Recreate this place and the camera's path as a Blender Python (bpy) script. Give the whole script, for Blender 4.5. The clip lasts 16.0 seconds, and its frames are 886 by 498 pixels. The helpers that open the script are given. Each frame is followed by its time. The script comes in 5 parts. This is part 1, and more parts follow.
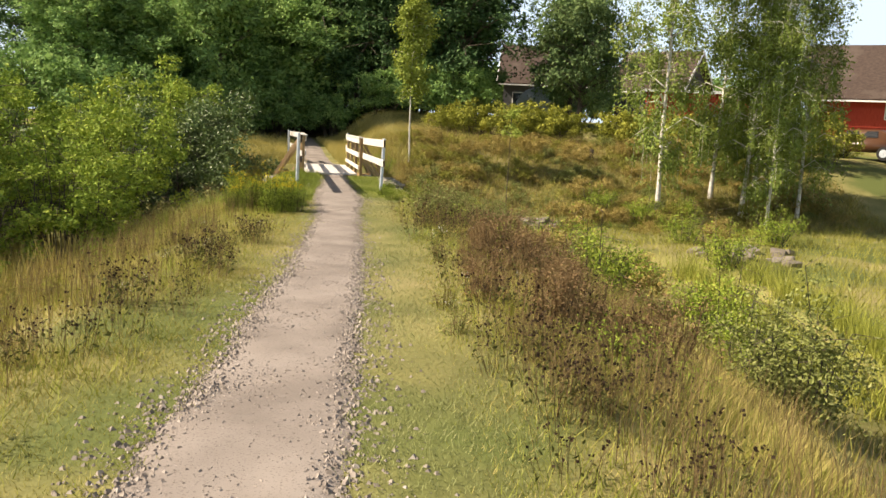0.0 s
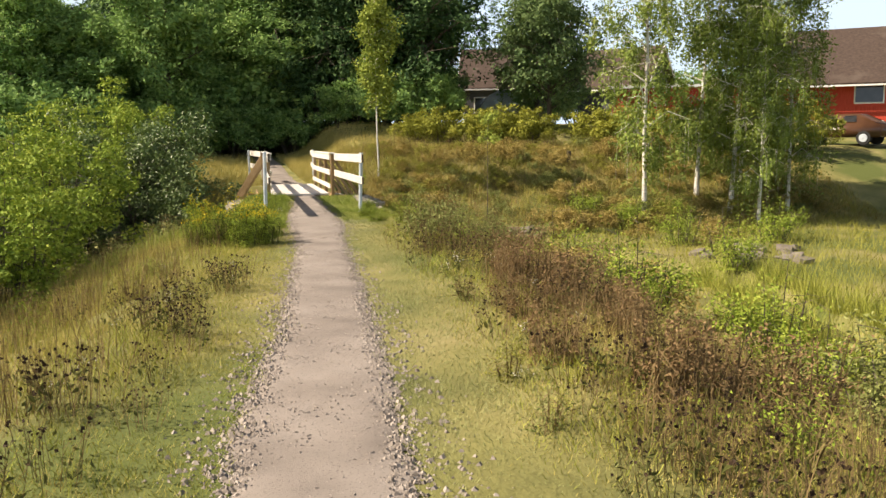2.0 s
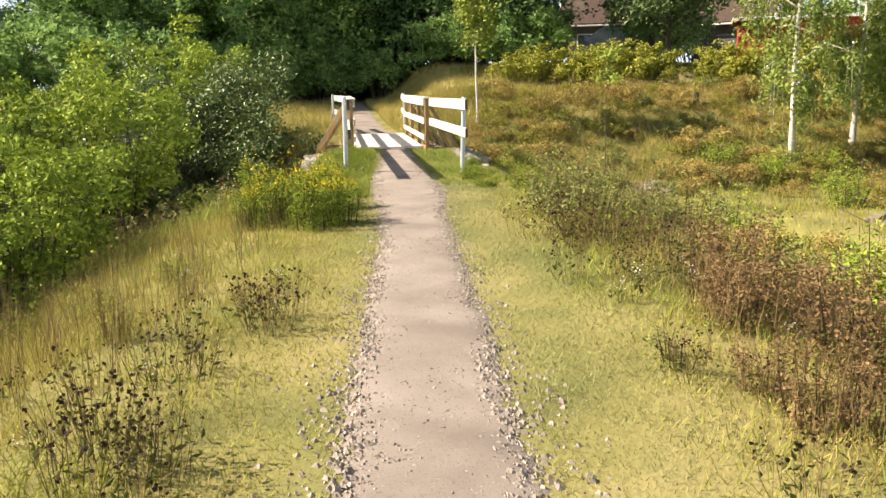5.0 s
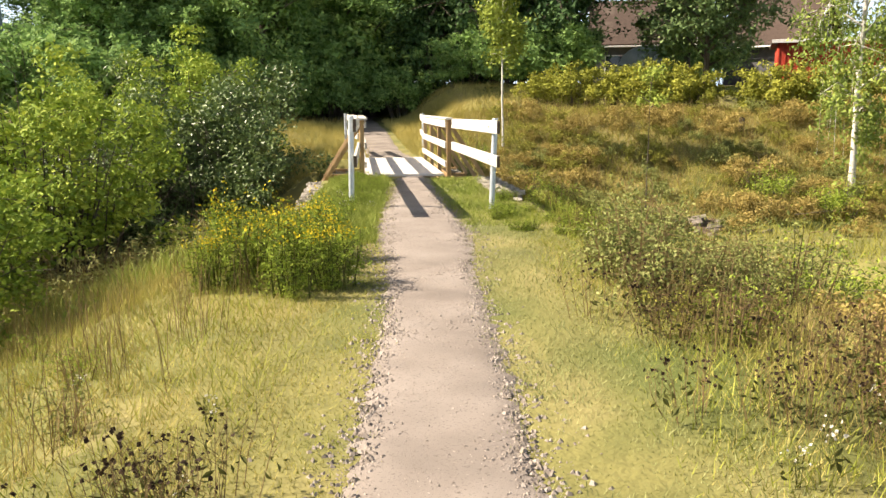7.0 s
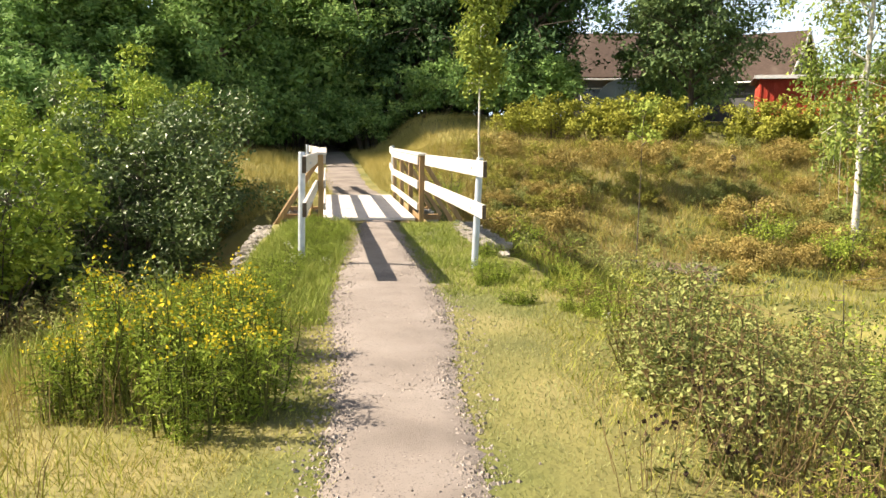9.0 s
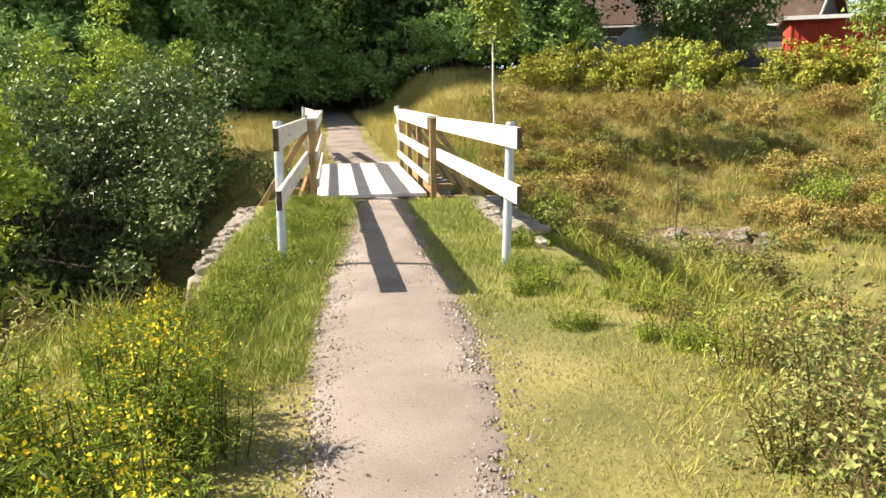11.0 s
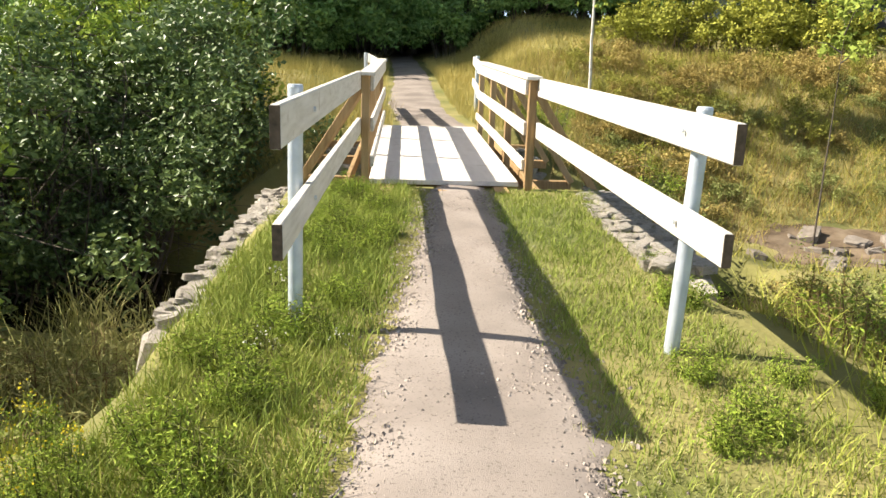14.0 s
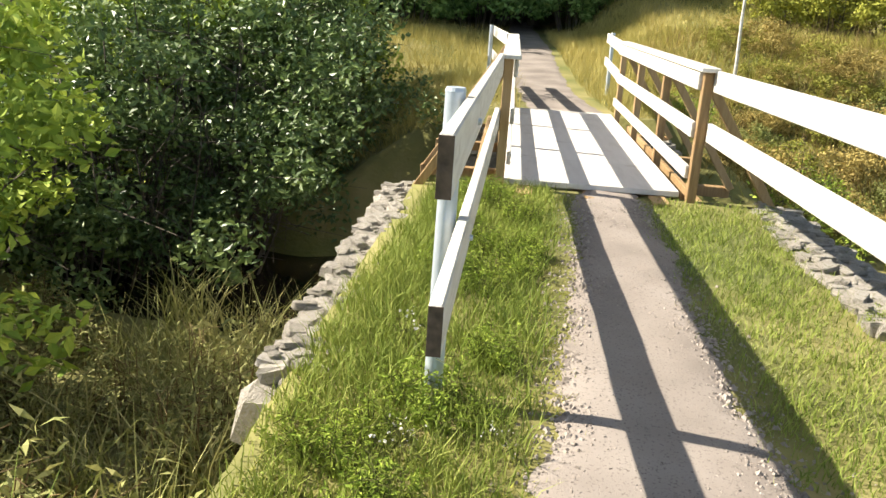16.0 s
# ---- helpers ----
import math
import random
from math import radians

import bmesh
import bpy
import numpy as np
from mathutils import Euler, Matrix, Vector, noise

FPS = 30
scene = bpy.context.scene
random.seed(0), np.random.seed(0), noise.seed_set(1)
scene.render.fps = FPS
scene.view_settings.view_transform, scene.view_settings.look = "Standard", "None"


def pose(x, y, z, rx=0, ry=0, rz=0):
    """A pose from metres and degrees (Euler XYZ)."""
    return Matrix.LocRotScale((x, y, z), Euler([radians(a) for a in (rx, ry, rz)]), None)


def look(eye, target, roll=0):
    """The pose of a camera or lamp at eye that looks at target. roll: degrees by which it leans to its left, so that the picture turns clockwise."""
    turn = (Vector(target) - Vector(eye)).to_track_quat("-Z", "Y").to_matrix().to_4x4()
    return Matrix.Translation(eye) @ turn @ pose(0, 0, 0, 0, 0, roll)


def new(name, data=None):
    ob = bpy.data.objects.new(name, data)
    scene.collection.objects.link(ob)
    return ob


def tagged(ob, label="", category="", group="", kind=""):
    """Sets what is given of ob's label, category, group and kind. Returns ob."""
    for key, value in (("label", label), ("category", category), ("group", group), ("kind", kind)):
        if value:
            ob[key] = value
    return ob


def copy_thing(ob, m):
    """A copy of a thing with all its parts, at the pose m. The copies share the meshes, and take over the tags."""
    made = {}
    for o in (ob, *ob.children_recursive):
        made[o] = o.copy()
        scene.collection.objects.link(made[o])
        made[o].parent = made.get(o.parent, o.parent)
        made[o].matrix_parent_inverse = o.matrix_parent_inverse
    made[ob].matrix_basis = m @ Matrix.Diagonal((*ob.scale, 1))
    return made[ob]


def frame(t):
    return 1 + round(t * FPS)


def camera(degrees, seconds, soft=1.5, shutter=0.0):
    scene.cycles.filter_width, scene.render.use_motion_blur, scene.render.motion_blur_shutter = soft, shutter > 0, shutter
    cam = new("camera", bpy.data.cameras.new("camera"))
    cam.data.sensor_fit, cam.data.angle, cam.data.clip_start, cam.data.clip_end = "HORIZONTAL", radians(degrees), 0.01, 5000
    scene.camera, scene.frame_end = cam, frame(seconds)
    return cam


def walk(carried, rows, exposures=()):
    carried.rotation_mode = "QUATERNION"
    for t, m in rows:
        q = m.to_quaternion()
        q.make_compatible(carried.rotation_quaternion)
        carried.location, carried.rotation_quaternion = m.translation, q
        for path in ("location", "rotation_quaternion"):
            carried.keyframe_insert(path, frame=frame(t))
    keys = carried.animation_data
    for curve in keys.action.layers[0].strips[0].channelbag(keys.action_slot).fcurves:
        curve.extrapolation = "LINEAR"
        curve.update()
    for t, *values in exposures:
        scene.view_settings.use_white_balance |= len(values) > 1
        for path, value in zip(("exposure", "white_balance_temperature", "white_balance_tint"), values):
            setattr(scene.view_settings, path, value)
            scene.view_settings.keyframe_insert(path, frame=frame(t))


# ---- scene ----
cam = camera(56.9, 16.0, soft=1.5)
PATH = [
    (0, (-0.665, -22.944, 1.307), (-0.331, -20.993, 1.023), 2.9),
    (0.5, (-0.739, -22.51, 1.327), (-0.372, -20.555, 1.121), 2.8),
    (1, (-0.785, -21.959, 1.303), (-0.572, -19.974, 1.184), 1.1),
    (1.5, (-0.83, -21.449, 1.308), (-0.52, -19.479, 1.164), 1.3),
    (2, (-0.917, -20.905, 1.276), (-0.492, -18.968, 1.017), -0.5),
    (2.5, (-0.876, -20.315, 1.231), (-0.644, -18.355, 0.909), -2.8),
    (3, (-0.867, -19.759, 1.227), (-0.564, -17.816, 0.863), -1.6),
    (3.5, (-0.892, -19.252, 1.242), (-0.496, -17.34, 0.81), -0.1),
    (3.8, (-0.878, -18.903, 1.236), (-0.535, -16.962, 0.896), 0.3),
    (4, (-0.848, -18.679, 1.279), (-0.609, -16.731, 0.893), -0.9),
    (4.1, (-0.822, -18.557, 1.287), (-0.655, -16.604, 0.894), -1.8),
    (6.3, (-0.658, -15.822, 1.204), (-0.391, -13.873, 0.841), 0.1),
    (6.5, (-0.639, -15.579, 1.216), (-0.383, -13.619, 0.915), 0.2),
    (7, (-0.554, -15.073, 1.222), (-0.39, -13.109, 0.881), -0.2),
    (7.5, (-0.525, -14.525, 1.208), (-0.155, -12.573, 0.976), 2.6),
    (8, (-0.513, -14.008, 1.263), (-0.209, -12.046, 1.022), -0.9),
    (8.5, (-0.423, -13.487, 1.29), (-0.21, -11.52, 0.995), 0.2),
    (8.7, (-0.411, -13.263, 1.286), (-0.175, -11.294, 1.027), 0.9),
    (10.8, (-0.262, -11.044, 1.32), (0.031, -9.118, 0.869), -0.6),
    (11, (-0.243, -10.835, 1.316), (-0.031, -8.882, 0.943), -0.9),
    (11.4, (-0.204, -10.49, 1.364), (-0.12, -8.533, 0.961), -1.1),
    (11.5, (-0.189, -10.392, 1.344), (-0.059, -8.437, 0.945), 0.3),
    (12, (-0.177, -9.849, 1.307), (0.045, -7.899, 0.922), 1.0),
    (12.5, (-0.176, -9.358, 1.297), (-0.022, -7.419, 0.834), 0.8),
    (13, (-0.115, -8.838, 1.327), (-0.108, -6.893, 0.861), -0.9),
    (13.5, (-0.153, -8.297, 1.318), (0.03, -6.35, 0.898), 1.2),
    (14, (-0.249, -7.863, 1.339), (-0.185, -5.926, 0.845), 1.8),
    (14.5, (-0.305, -7.461, 1.382), (-0.456, -5.538, 0.854), 1.5),
    (15, (-0.463, -7.081, 1.382), (-0.593, -5.14, 0.915), 3.7),
    (15.5, (-0.568, -6.889, 1.405), (-0.659, -4.972, 0.841), 4.3),
    (16, (-0.603, -6.787, 1.401), (-0.772, -4.88, 0.825), 3.7),
]
EXPOSURES = [(0, 0.95, 7650, 13), (1.5, 0.88, 7600, 13), (2.1, 0.92, 7600, 13), (3, 1.22, 7650, 13), (12, 1.36, 7150, 12), (16, 1.38, 6850, 8)]
walk(cam, [(t, look(e, g, r)) for t, e, g, r in PATH], EXPOSURES)


# ---- world, sun ----
SUN = Vector((-1.4, 0.2, 1.19)).normalized()
world = bpy.data.worlds.new("sky")
scene.world = world
world.use_nodes = True
wn, wl = world.node_tree.nodes, world.node_tree.links
sky = wn.new("ShaderNodeTexSky")
sky.sky_type, sky.sun_disc = "NISHITA", False
sky.sun_elevation = math.asin(SUN.z)
sky.sun_rotation = math.atan2(SUN.x, SUN.y)
sky.air_density, sky.dust_density = 1.0, 1.2
coord = wn.new("ShaderNodeTexCoord")
stretch = wn.new("ShaderNodeMapping")
stretch.inputs["Scale"].default_value = (1.0, 1.0, 3.2)
cloud = wn.new("ShaderNodeTexNoise")
cloud.inputs["Scale"].default_value, cloud.inputs["Detail"].default_value = 2.6, 6.0
veil = wn.new("ShaderNodeValToRGB")
veil.color_ramp.elements[0].position, veil.color_ramp.elements[1].position = 0.56, 0.74
veil.color_ramp.elements[1].color = (0.85, 0.85, 0.85, 1)
cover = wn.new("ShaderNodeMixRGB")
cover.inputs["Color2"].default_value = (16.0, 16.3, 16.8, 1)
wl.new(coord.outputs["Generated"], stretch.inputs["Vector"])
wl.new(stretch.outputs["Vector"], cloud.inputs["Vector"])
wl.new(cloud.outputs["Fac"], veil.inputs["Fac"])
wl.new(veil.outputs["Color"], cover.inputs["Fac"])
wl.new(sky.outputs["Color"], cover.inputs["Color1"])
apart = wn.new("ShaderNodeSeparateXYZ")
wl.new(coord.outputs["Generated"], apart.inputs["Vector"])
thin = wn.new("ShaderNodeMapRange")
thin.interpolation_type = "SMOOTHSTEP"
for key, value in (("From Min", 0.2), ("From Max", 0.46), ("To Min", 0.88), ("To Max", 0.0)):
    thin.inputs[key].default_value = value
wl.new(apart.outputs["Z"], thin.inputs["Value"])
haze = wn.new("ShaderNodeMixRGB")
haze.inputs["Color2"].default_value = (9.0, 12.0, 15.9, 1)
wl.new(thin.outputs["Result"], haze.inputs["Fac"])
wl.new(cover.outputs["Color"], haze.inputs["Color1"])
wl.new(haze.outputs["Color"], wn["Background"].inputs["Color"])
wn["Background"].inputs["Strength"].default_value = 0.05

sun = new("sun", bpy.data.lights.new("sun", "SUN"))
sun.data.energy, sun.data.angle, sun.data.color = 5.0, radians(0.53), (1.0, 0.94, 0.84)
sun.matrix_world = look((0, 0, 40), Vector((0, 0, 40)) - SUN)


# ---- materials ----
def surface(name, colours, scale=4.0, rough=0.8, bump=0.0, bump_scale=30.0, metal=0.0, vary="", stretch=(1, 1, 1), stain=None, spec=0.3, through_light=0.0):
    """Colours along a ramp driven by noise, plus random variation by island or object, fine bump and stains."""
    m = bpy.data.materials.new(name)
    m.use_nodes = True
    n, l = m.node_tree.nodes, m.node_tree.links
    b = n["Principled BSDF"]
    b.inputs["Roughness"].default_value, b.inputs["Metallic"].default_value = rough, metal
    b.inputs["Specular IOR Level"].default_value = spec
    tc = n.new("ShaderNodeTexCoord")
    mp = n.new("ShaderNodeMapping")
    mp.inputs["Scale"].default_value = stretch
    l.new(tc.outputs["Object"], mp.inputs["Vector"])
    ns = n.new("ShaderNodeTexNoise")
    ns.inputs["Scale"].default_value, ns.inputs["Detail"].default_value = scale, 6.0
    l.new(mp.outputs["Vector"], ns.inputs["Vector"])
    fac = ns.outputs["Fac"]
    spread = n.new("ShaderNodeMapRange")
    spread.inputs["From Min"].default_value, spread.inputs["From Max"].default_value = 0.28, 0.72
    l.new(fac, spread.inputs["Value"])
    fac = spread.outputs["Result"]
    if vary:
        src = n.new("ShaderNodeNewGeometry").outputs["Random Per Island"] if vary == "island" else n.new("ShaderNodeObjectInfo").outputs["Random"]
        mx = n.new("ShaderNodeMath")
        mx.operation = "MULTIPLY_ADD"
        mx.inputs[1].default_value = 0.55
        half = n.new("ShaderNodeMath")
        half.operation = "MULTIPLY"
        half.inputs[1].default_value = 0.45
        l.new(fac, half.inputs[0])
        l.new(src, mx.inputs[0])
        l.new(half.outputs[0], mx.inputs[2])
        fac = mx.outputs[0]
    ramp = n.new("ShaderNodeValToRGB")
    el = ramp.color_ramp.elements
    while len(el) < len(colours):
        el.new(0.5)
    for i, c in enumerate(colours):
        el[i].position = i / (len(colours) - 1)
        el[i].color = (*c, 1)
    l.new(fac, ramp.inputs["Fac"])
    colour = ramp.outputs["Color"]
    if stain:
        s2 = n.new("ShaderNodeTexNoise")
        s2.inputs["Scale"].default_value, s2.inputs["Detail"].default_value = stain[1], 4.0
        l.new(tc.outputs["Object"], s2.inputs["Vector"])
        r2 = n.new("ShaderNodeValToRGB")
        r2.color_ramp.elements[0].position, r2.color_ramp.elements[1].position = stain[2], stain[2] + 0.14
        l.new(s2.outputs["Fac"], r2.inputs["Fac"])
        mix = n.new("ShaderNodeMixRGB")
        mix.inputs["Color2"].default_value = (*stain[0], 1)
        l.new(r2.outputs["Color"], mix.inputs["Fac"])
        l.new(colour, mix.inputs["Color1"])
        colour = mix.outputs["Color"]
    l.new(colour, b.inputs["Base Color"])
    if bump:
        nb = n.new("ShaderNodeTexNoise")
        nb.inputs["Scale"].default_value, nb.inputs["Detail"].default_value = bump_scale, 5.0
        l.new(mp.outputs["Vector"], nb.inputs["Vector"])
        bp = n.new("ShaderNodeBump")
        bp.inputs["Strength"].default_value, bp.inputs["Distance"].default_value = bump, 0.02
        l.new(nb.outputs["Fac"], bp.inputs["Height"])
        l.new(bp.outputs["Normal"], b.inputs["Normal"])
    if through_light:
        tr = n.new("ShaderNodeBsdfTranslucent")
        l.new(colour, tr.inputs["Color"])
        ms = n.new("ShaderNodeMixShader")
        ms.inputs["Fac"].default_value = through_light
        l.new(b.outputs["BSDF"], ms.inputs[1])
        l.new(tr.outputs["BSDF"], ms.inputs[2])
        l.new(ms.outputs["Shader"], n["Material Output"].inputs["Surface"])
    return m


def leafy(name, colours, scale=0.6, rough=0.7, spec=0.12, through_light=0.15):
    return surface(name, colours, scale=scale, rough=rough, vary="island", spec=spec, through_light=through_light)


GROUND = surface("meadow_soil", [(0.1, 0.105, 0.032), (0.2, 0.185, 0.062), (0.29, 0.245, 0.105)], scale=0.9, rough=0.95, bump=0.8, bump_scale=18, stain=((0.10, 0.12, 0.03), 0.35, 0.5))
PATH_MAT = surface("trodden_gravel", [(0.185, 0.156, 0.136), (0.25, 0.213, 0.187), (0.31, 0.268, 0.238)], scale=1.6, rough=0.95, bump=0.32, bump_scale=190, stain=((0.135, 0.113, 0.097), 85.0, 0.57))
PEBBLE = surface("pebble_stone", [(0.12, 0.1, 0.085), (0.27, 0.23, 0.198), (0.42, 0.37, 0.33)], scale=20, rough=0.9, vary="island")
WHITE_WOOD = surface("white_painted_board", [(0.47, 0.435, 0.385), (0.58, 0.55, 0.5), (0.64, 0.61, 0.565)], scale=5, rough=0.6, bump=0.3, bump_scale=40, stretch=(6, 0.6, 6), stain=((0.4, 0.34, 0.27), 9, 0.64))
RAW_WOOD = surface("weathered_timber", [(0.20, 0.12, 0.055), (0.36, 0.235, 0.115), (0.47, 0.33, 0.18)], scale=6, rough=0.8, bump=0.4, bump_scale=30, stretch=(5, 5, 0.5), vary="object")
END_WOOD = surface("dark_end_grain", [(0.06, 0.045, 0.03), (0.14, 0.1, 0.07)], scale=30, rough=0.9, bump=0.3)
DECK_MAT = surface("pale_deck_board", [(0.45, 0.415, 0.388), (0.575, 0.54, 0.508), (0.64, 0.605, 0.57)], scale=3, rough=0.75, bump=0.3, bump_scale=40, stretch=(5, 0.8, 5), vary="object", stain=((0.4, 0.345, 0.3), 3, 0.62))
STEEL = surface("galvanised_steel", [(0.40, 0.45, 0.50), (0.55, 0.60, 0.65)], scale=12, rough=0.5, metal=0.35, bump=0.05, stain=((0.33, 0.30, 0.27), 9, 0.68))
STONE = surface("wall_stone", [(0.2, 0.18, 0.15), (0.34, 0.305, 0.26), (0.45, 0.41, 0.36)], scale=7, rough=0.9, bump=0.8, bump_scale=25, vary="object", stain=((0.20, 0.20, 0.12), 4, 0.56))
MORTAR = surface("earth_mortar", [(0.16, 0.14, 0.11), (0.33, 0.29, 0.24)], scale=9, rough=0.95, bump=0.8, bump_scale=30)
ROCK = surface("grey_rock", [(0.102, 0.087, 0.072), (0.204, 0.174, 0.144), (0.282, 0.252, 0.222)], scale=3, rough=0.9, bump=0.8, bump_scale=12, vary="object")
BARK = surface("dark_bark", [(0.05, 0.04, 0.03), (0.14, 0.115, 0.09)], scale=5, rough=0.95, bump=0.8, bump_scale=18, stretch=(3, 3, 0.6))
BIRCH_BARK = surface("birch_bark", [(0.4, 0.365, 0.32), (0.6, 0.565, 0.51), (0.68, 0.65, 0.6)], scale=4, rough=0.7, bump=0.3, stretch=(2, 2, 5), stain=((0.035, 0.03, 0.028), 5.5, 0.60))
DARK_LEAF = leafy("dark_forest_leaf", [(0.024, 0.055, 0.02), (0.06, 0.12, 0.042), (0.15, 0.24, 0.08)], 0.35)
MID_LEAF = leafy("forest_leaf", [(0.075, 0.15, 0.05), (0.22, 0.36, 0.11), (0.42, 0.56, 0.18)], 0.35, through_light=0.32)
LIGHT_LEAF = leafy("willow_leaf", [(0.085, 0.14, 0.022), (0.24, 0.33, 0.05), (0.5, 0.54, 0.1)])
GREY_LEAF = leafy("glossy_sallow_leaf", [(0.036, 0.066, 0.02), (0.11, 0.17, 0.048), (0.29, 0.36, 0.12)], rough=0.45, spec=0.4, through_light=0.15)
GARDEN_LEAF = leafy("garden_tree_leaf", [(0.045, 0.085, 0.032), (0.13, 0.2, 0.075), (0.27, 0.36, 0.14)], 0.35)
BIRCH_LEAF = leafy("birch_leaf", [(0.0929, 0.144, 0.0338), (0.203, 0.27, 0.0607), (0.371, 0.423, 0.101)])
YOUNG_LEAF = leafy("young_birch_leaf", [(0.12, 0.168, 0.03), (0.24, 0.3, 0.054), (0.372, 0.408, 0.084)])
HEDGE_LEAF = leafy("hedge_leaf", [(0.13, 0.15, 0.028), (0.29, 0.3, 0.05), (0.48, 0.46, 0.09)])
BRIGHT_LEAF = leafy("bright_weed_leaf", [(0.09, 0.14, 0.02), (0.24, 0.32, 0.045), (0.47, 0.51, 0.1)])
RASP_LEAF = leafy("raspberry_leaf", [(0.085, 0.105, 0.03), (0.21, 0.235, 0.07), (0.42, 0.42, 0.17)])
OLIVE_LEAF = leafy("olive_bank_leaf", [(0.1, 0.11, 0.022), (0.26, 0.255, 0.05), (0.46, 0.42, 0.1)])
GOLD_FLOWER = leafy("yellow_flower", [(0.45, 0.33, 0.02), (0.62, 0.48, 0.03), (0.7, 0.58, 0.06)])
BROWN_LEAF = leafy("withered_dock", [(0.1, 0.06, 0.03), (0.23, 0.145, 0.07), (0.4, 0.28, 0.145)])
SEED = leafy("dark_seed_head", [(0.018, 0.012, 0.009), (0.05, 0.032, 0.02), (0.09, 0.055, 0.03)])
DRY_STEM = leafy("dry_stem", [(0.09, 0.06, 0.03), (0.2, 0.14, 0.065), (0.3, 0.22, 0.1)])
GREEN_STEM = leafy("green_stem", [(0.06, 0.07, 0.02), (0.14, 0.14, 0.04)])
WHITE_FLOWER = leafy("white_flower", [(0.55, 0.53, 0.46), (0.75, 0.73, 0.66)])
VERGE_GRASS = leafy("short_verge_grass", [(0.165, 0.195, 0.07), (0.29, 0.305, 0.125), (0.41, 0.4, 0.19)], 0.8)
LUSH_GRASS = leafy("lush_bank_grass", [(0.1, 0.15, 0.026), (0.225, 0.275, 0.055), (0.42, 0.43, 0.12)], 0.8)
GREEN_GRASS = leafy("fresh_grass", [(0.15, 0.18, 0.03), (0.29, 0.31, 0.055), (0.48, 0.46, 0.12)], 0.8)
MOSS_GRASS = leafy("mossy_turf_grass", [(0.16, 0.175, 0.038), (0.33, 0.305, 0.075), (0.5, 0.43, 0.15)], 0.6)
GOLD_GRASS = leafy("ripe_meadow_grass", [(0.2, 0.2, 0.05), (0.4, 0.34, 0.105), (0.62, 0.5, 0.2)], 0.5)
RUST_GRASS = leafy("rusty_bank_growth", [(0.15, 0.118, 0.034), (0.34, 0.26, 0.08), (0.54, 0.43, 0.17)], 0.4)
REED_LEAF = leafy("reed_blade", [(0.12, 0.15, 0.04), (0.33, 0.33, 0.12), (0.6, 0.54, 0.26)], 0.8)
WATER = surface("brown_stream_water", [(0.02, 0.014, 0.008), (0.035, 0.025, 0.014)], scale=1, rough=0.06, bump=0.12, bump_scale=5, spec=0.5)
ROOF = surface("brown_roof_tile", [(0.05, 0.034, 0.027), (0.085, 0.058, 0.046)], scale=6, rough=0.9, bump=0.5, bump_scale=8, stain=((0.1, 0.075, 0.06), 0.7, 0.55))
RED_WALL = surface("red_wood_cladding", [(0.36, 0.035, 0.02), (0.47, 0.06, 0.035), (0.52, 0.08, 0.05)], scale=5, rough=0.85, bump=0.3, stretch=(6, 6, 0.5))
GREY_WALL = surface("grey_render", [(0.07, 0.07, 0.072), (0.11, 0.11, 0.115)], scale=3, rough=0.9, bump=0.2)
TRIM = surface("white_trim_paint", [(0.7, 0.69, 0.66), (0.8, 0.79, 0.77)], scale=6, rough=0.6)
DARK_TRIM = surface("dark_stained_wood", [(0.03, 0.022, 0.018), (0.06, 0.045, 0.036)], scale=6, rough=0.8)
PANE = surface("window_glass", [(0.02, 0.025, 0.03), (0.04, 0.045, 0.05)], scale=2, rough=0.05, spec=0.6)
MILK_GLASS = surface("clouded_greenhouse_sheet", [(0.36, 0.42, 0.44), (0.52, 0.58, 0.6)], scale=2, rough=0.35, spec=0.5)
MAST_STEEL = surface("blue_grey_mast_steel", [(0.13, 0.18, 0.24), (0.2, 0.26, 0.33)], scale=4, rough=0.55, metal=0.3)
CAR_PAINT = surface("bronze_car_paint", [(0.07, 0.03, 0.015), (0.1, 0.045, 0.02)], scale=3, rough=0.3, spec=0.5)
RUBBER = surface("black_rubber", [(0.015, 0.015, 0.015), (0.03, 0.03, 0.03)], scale=8, rough=0.85)
DIRT = surface("bare_bank_earth", [(0.06, 0.042, 0.026), (0.14, 0.1, 0.064), (0.21, 0.16, 0.108)], scale=2.5, rough=0.95, bump=0.9, bump_scale=14)


# ---- mesh helpers ----
def part(name, bm, material, parent=None, label="", smooth=False):
    """Link a bmesh as one mesh object, under a thing or part."""
    me = bpy.data.meshes.new(name)
    if smooth:
        for f in bm.faces:
            f.smooth = True
    bm.to_mesh(me)
    bm.free()
    me.materials.append(material)
    ob = new(name, me)
    if parent:
        ob.parent = parent
    if label:
        ob["label"] = label
    return ob


def sheet(name, verts, faces, material, parent=None, smooth=False):
    """A mesh object from arrays: verts (n, 3) and faces (m, 3 or 4)."""
    verts, faces = np.asarray(verts, np.float32), np.asarray(faces, np.int32)
    me = bpy.data.meshes.new(name)
    k = faces.shape[1]
    me.vertices.add(len(verts))
    me.vertices.foreach_set("co", verts.ravel())
    me.loops.add(faces.size)
    me.loops.foreach_set("vertex_index", faces.ravel())
    me.polygons.add(len(faces))
    me.polygons.foreach_set("loop_start", np.arange(0, faces.size, k, dtype=np.int32))
    me.polygons.foreach_set("use_smooth", np.full(len(faces), smooth))
    me.update(calc_edges=True)
    me.materials.append(material)
    ob = new(name, me)
    if parent:
        ob.parent = parent
    return ob


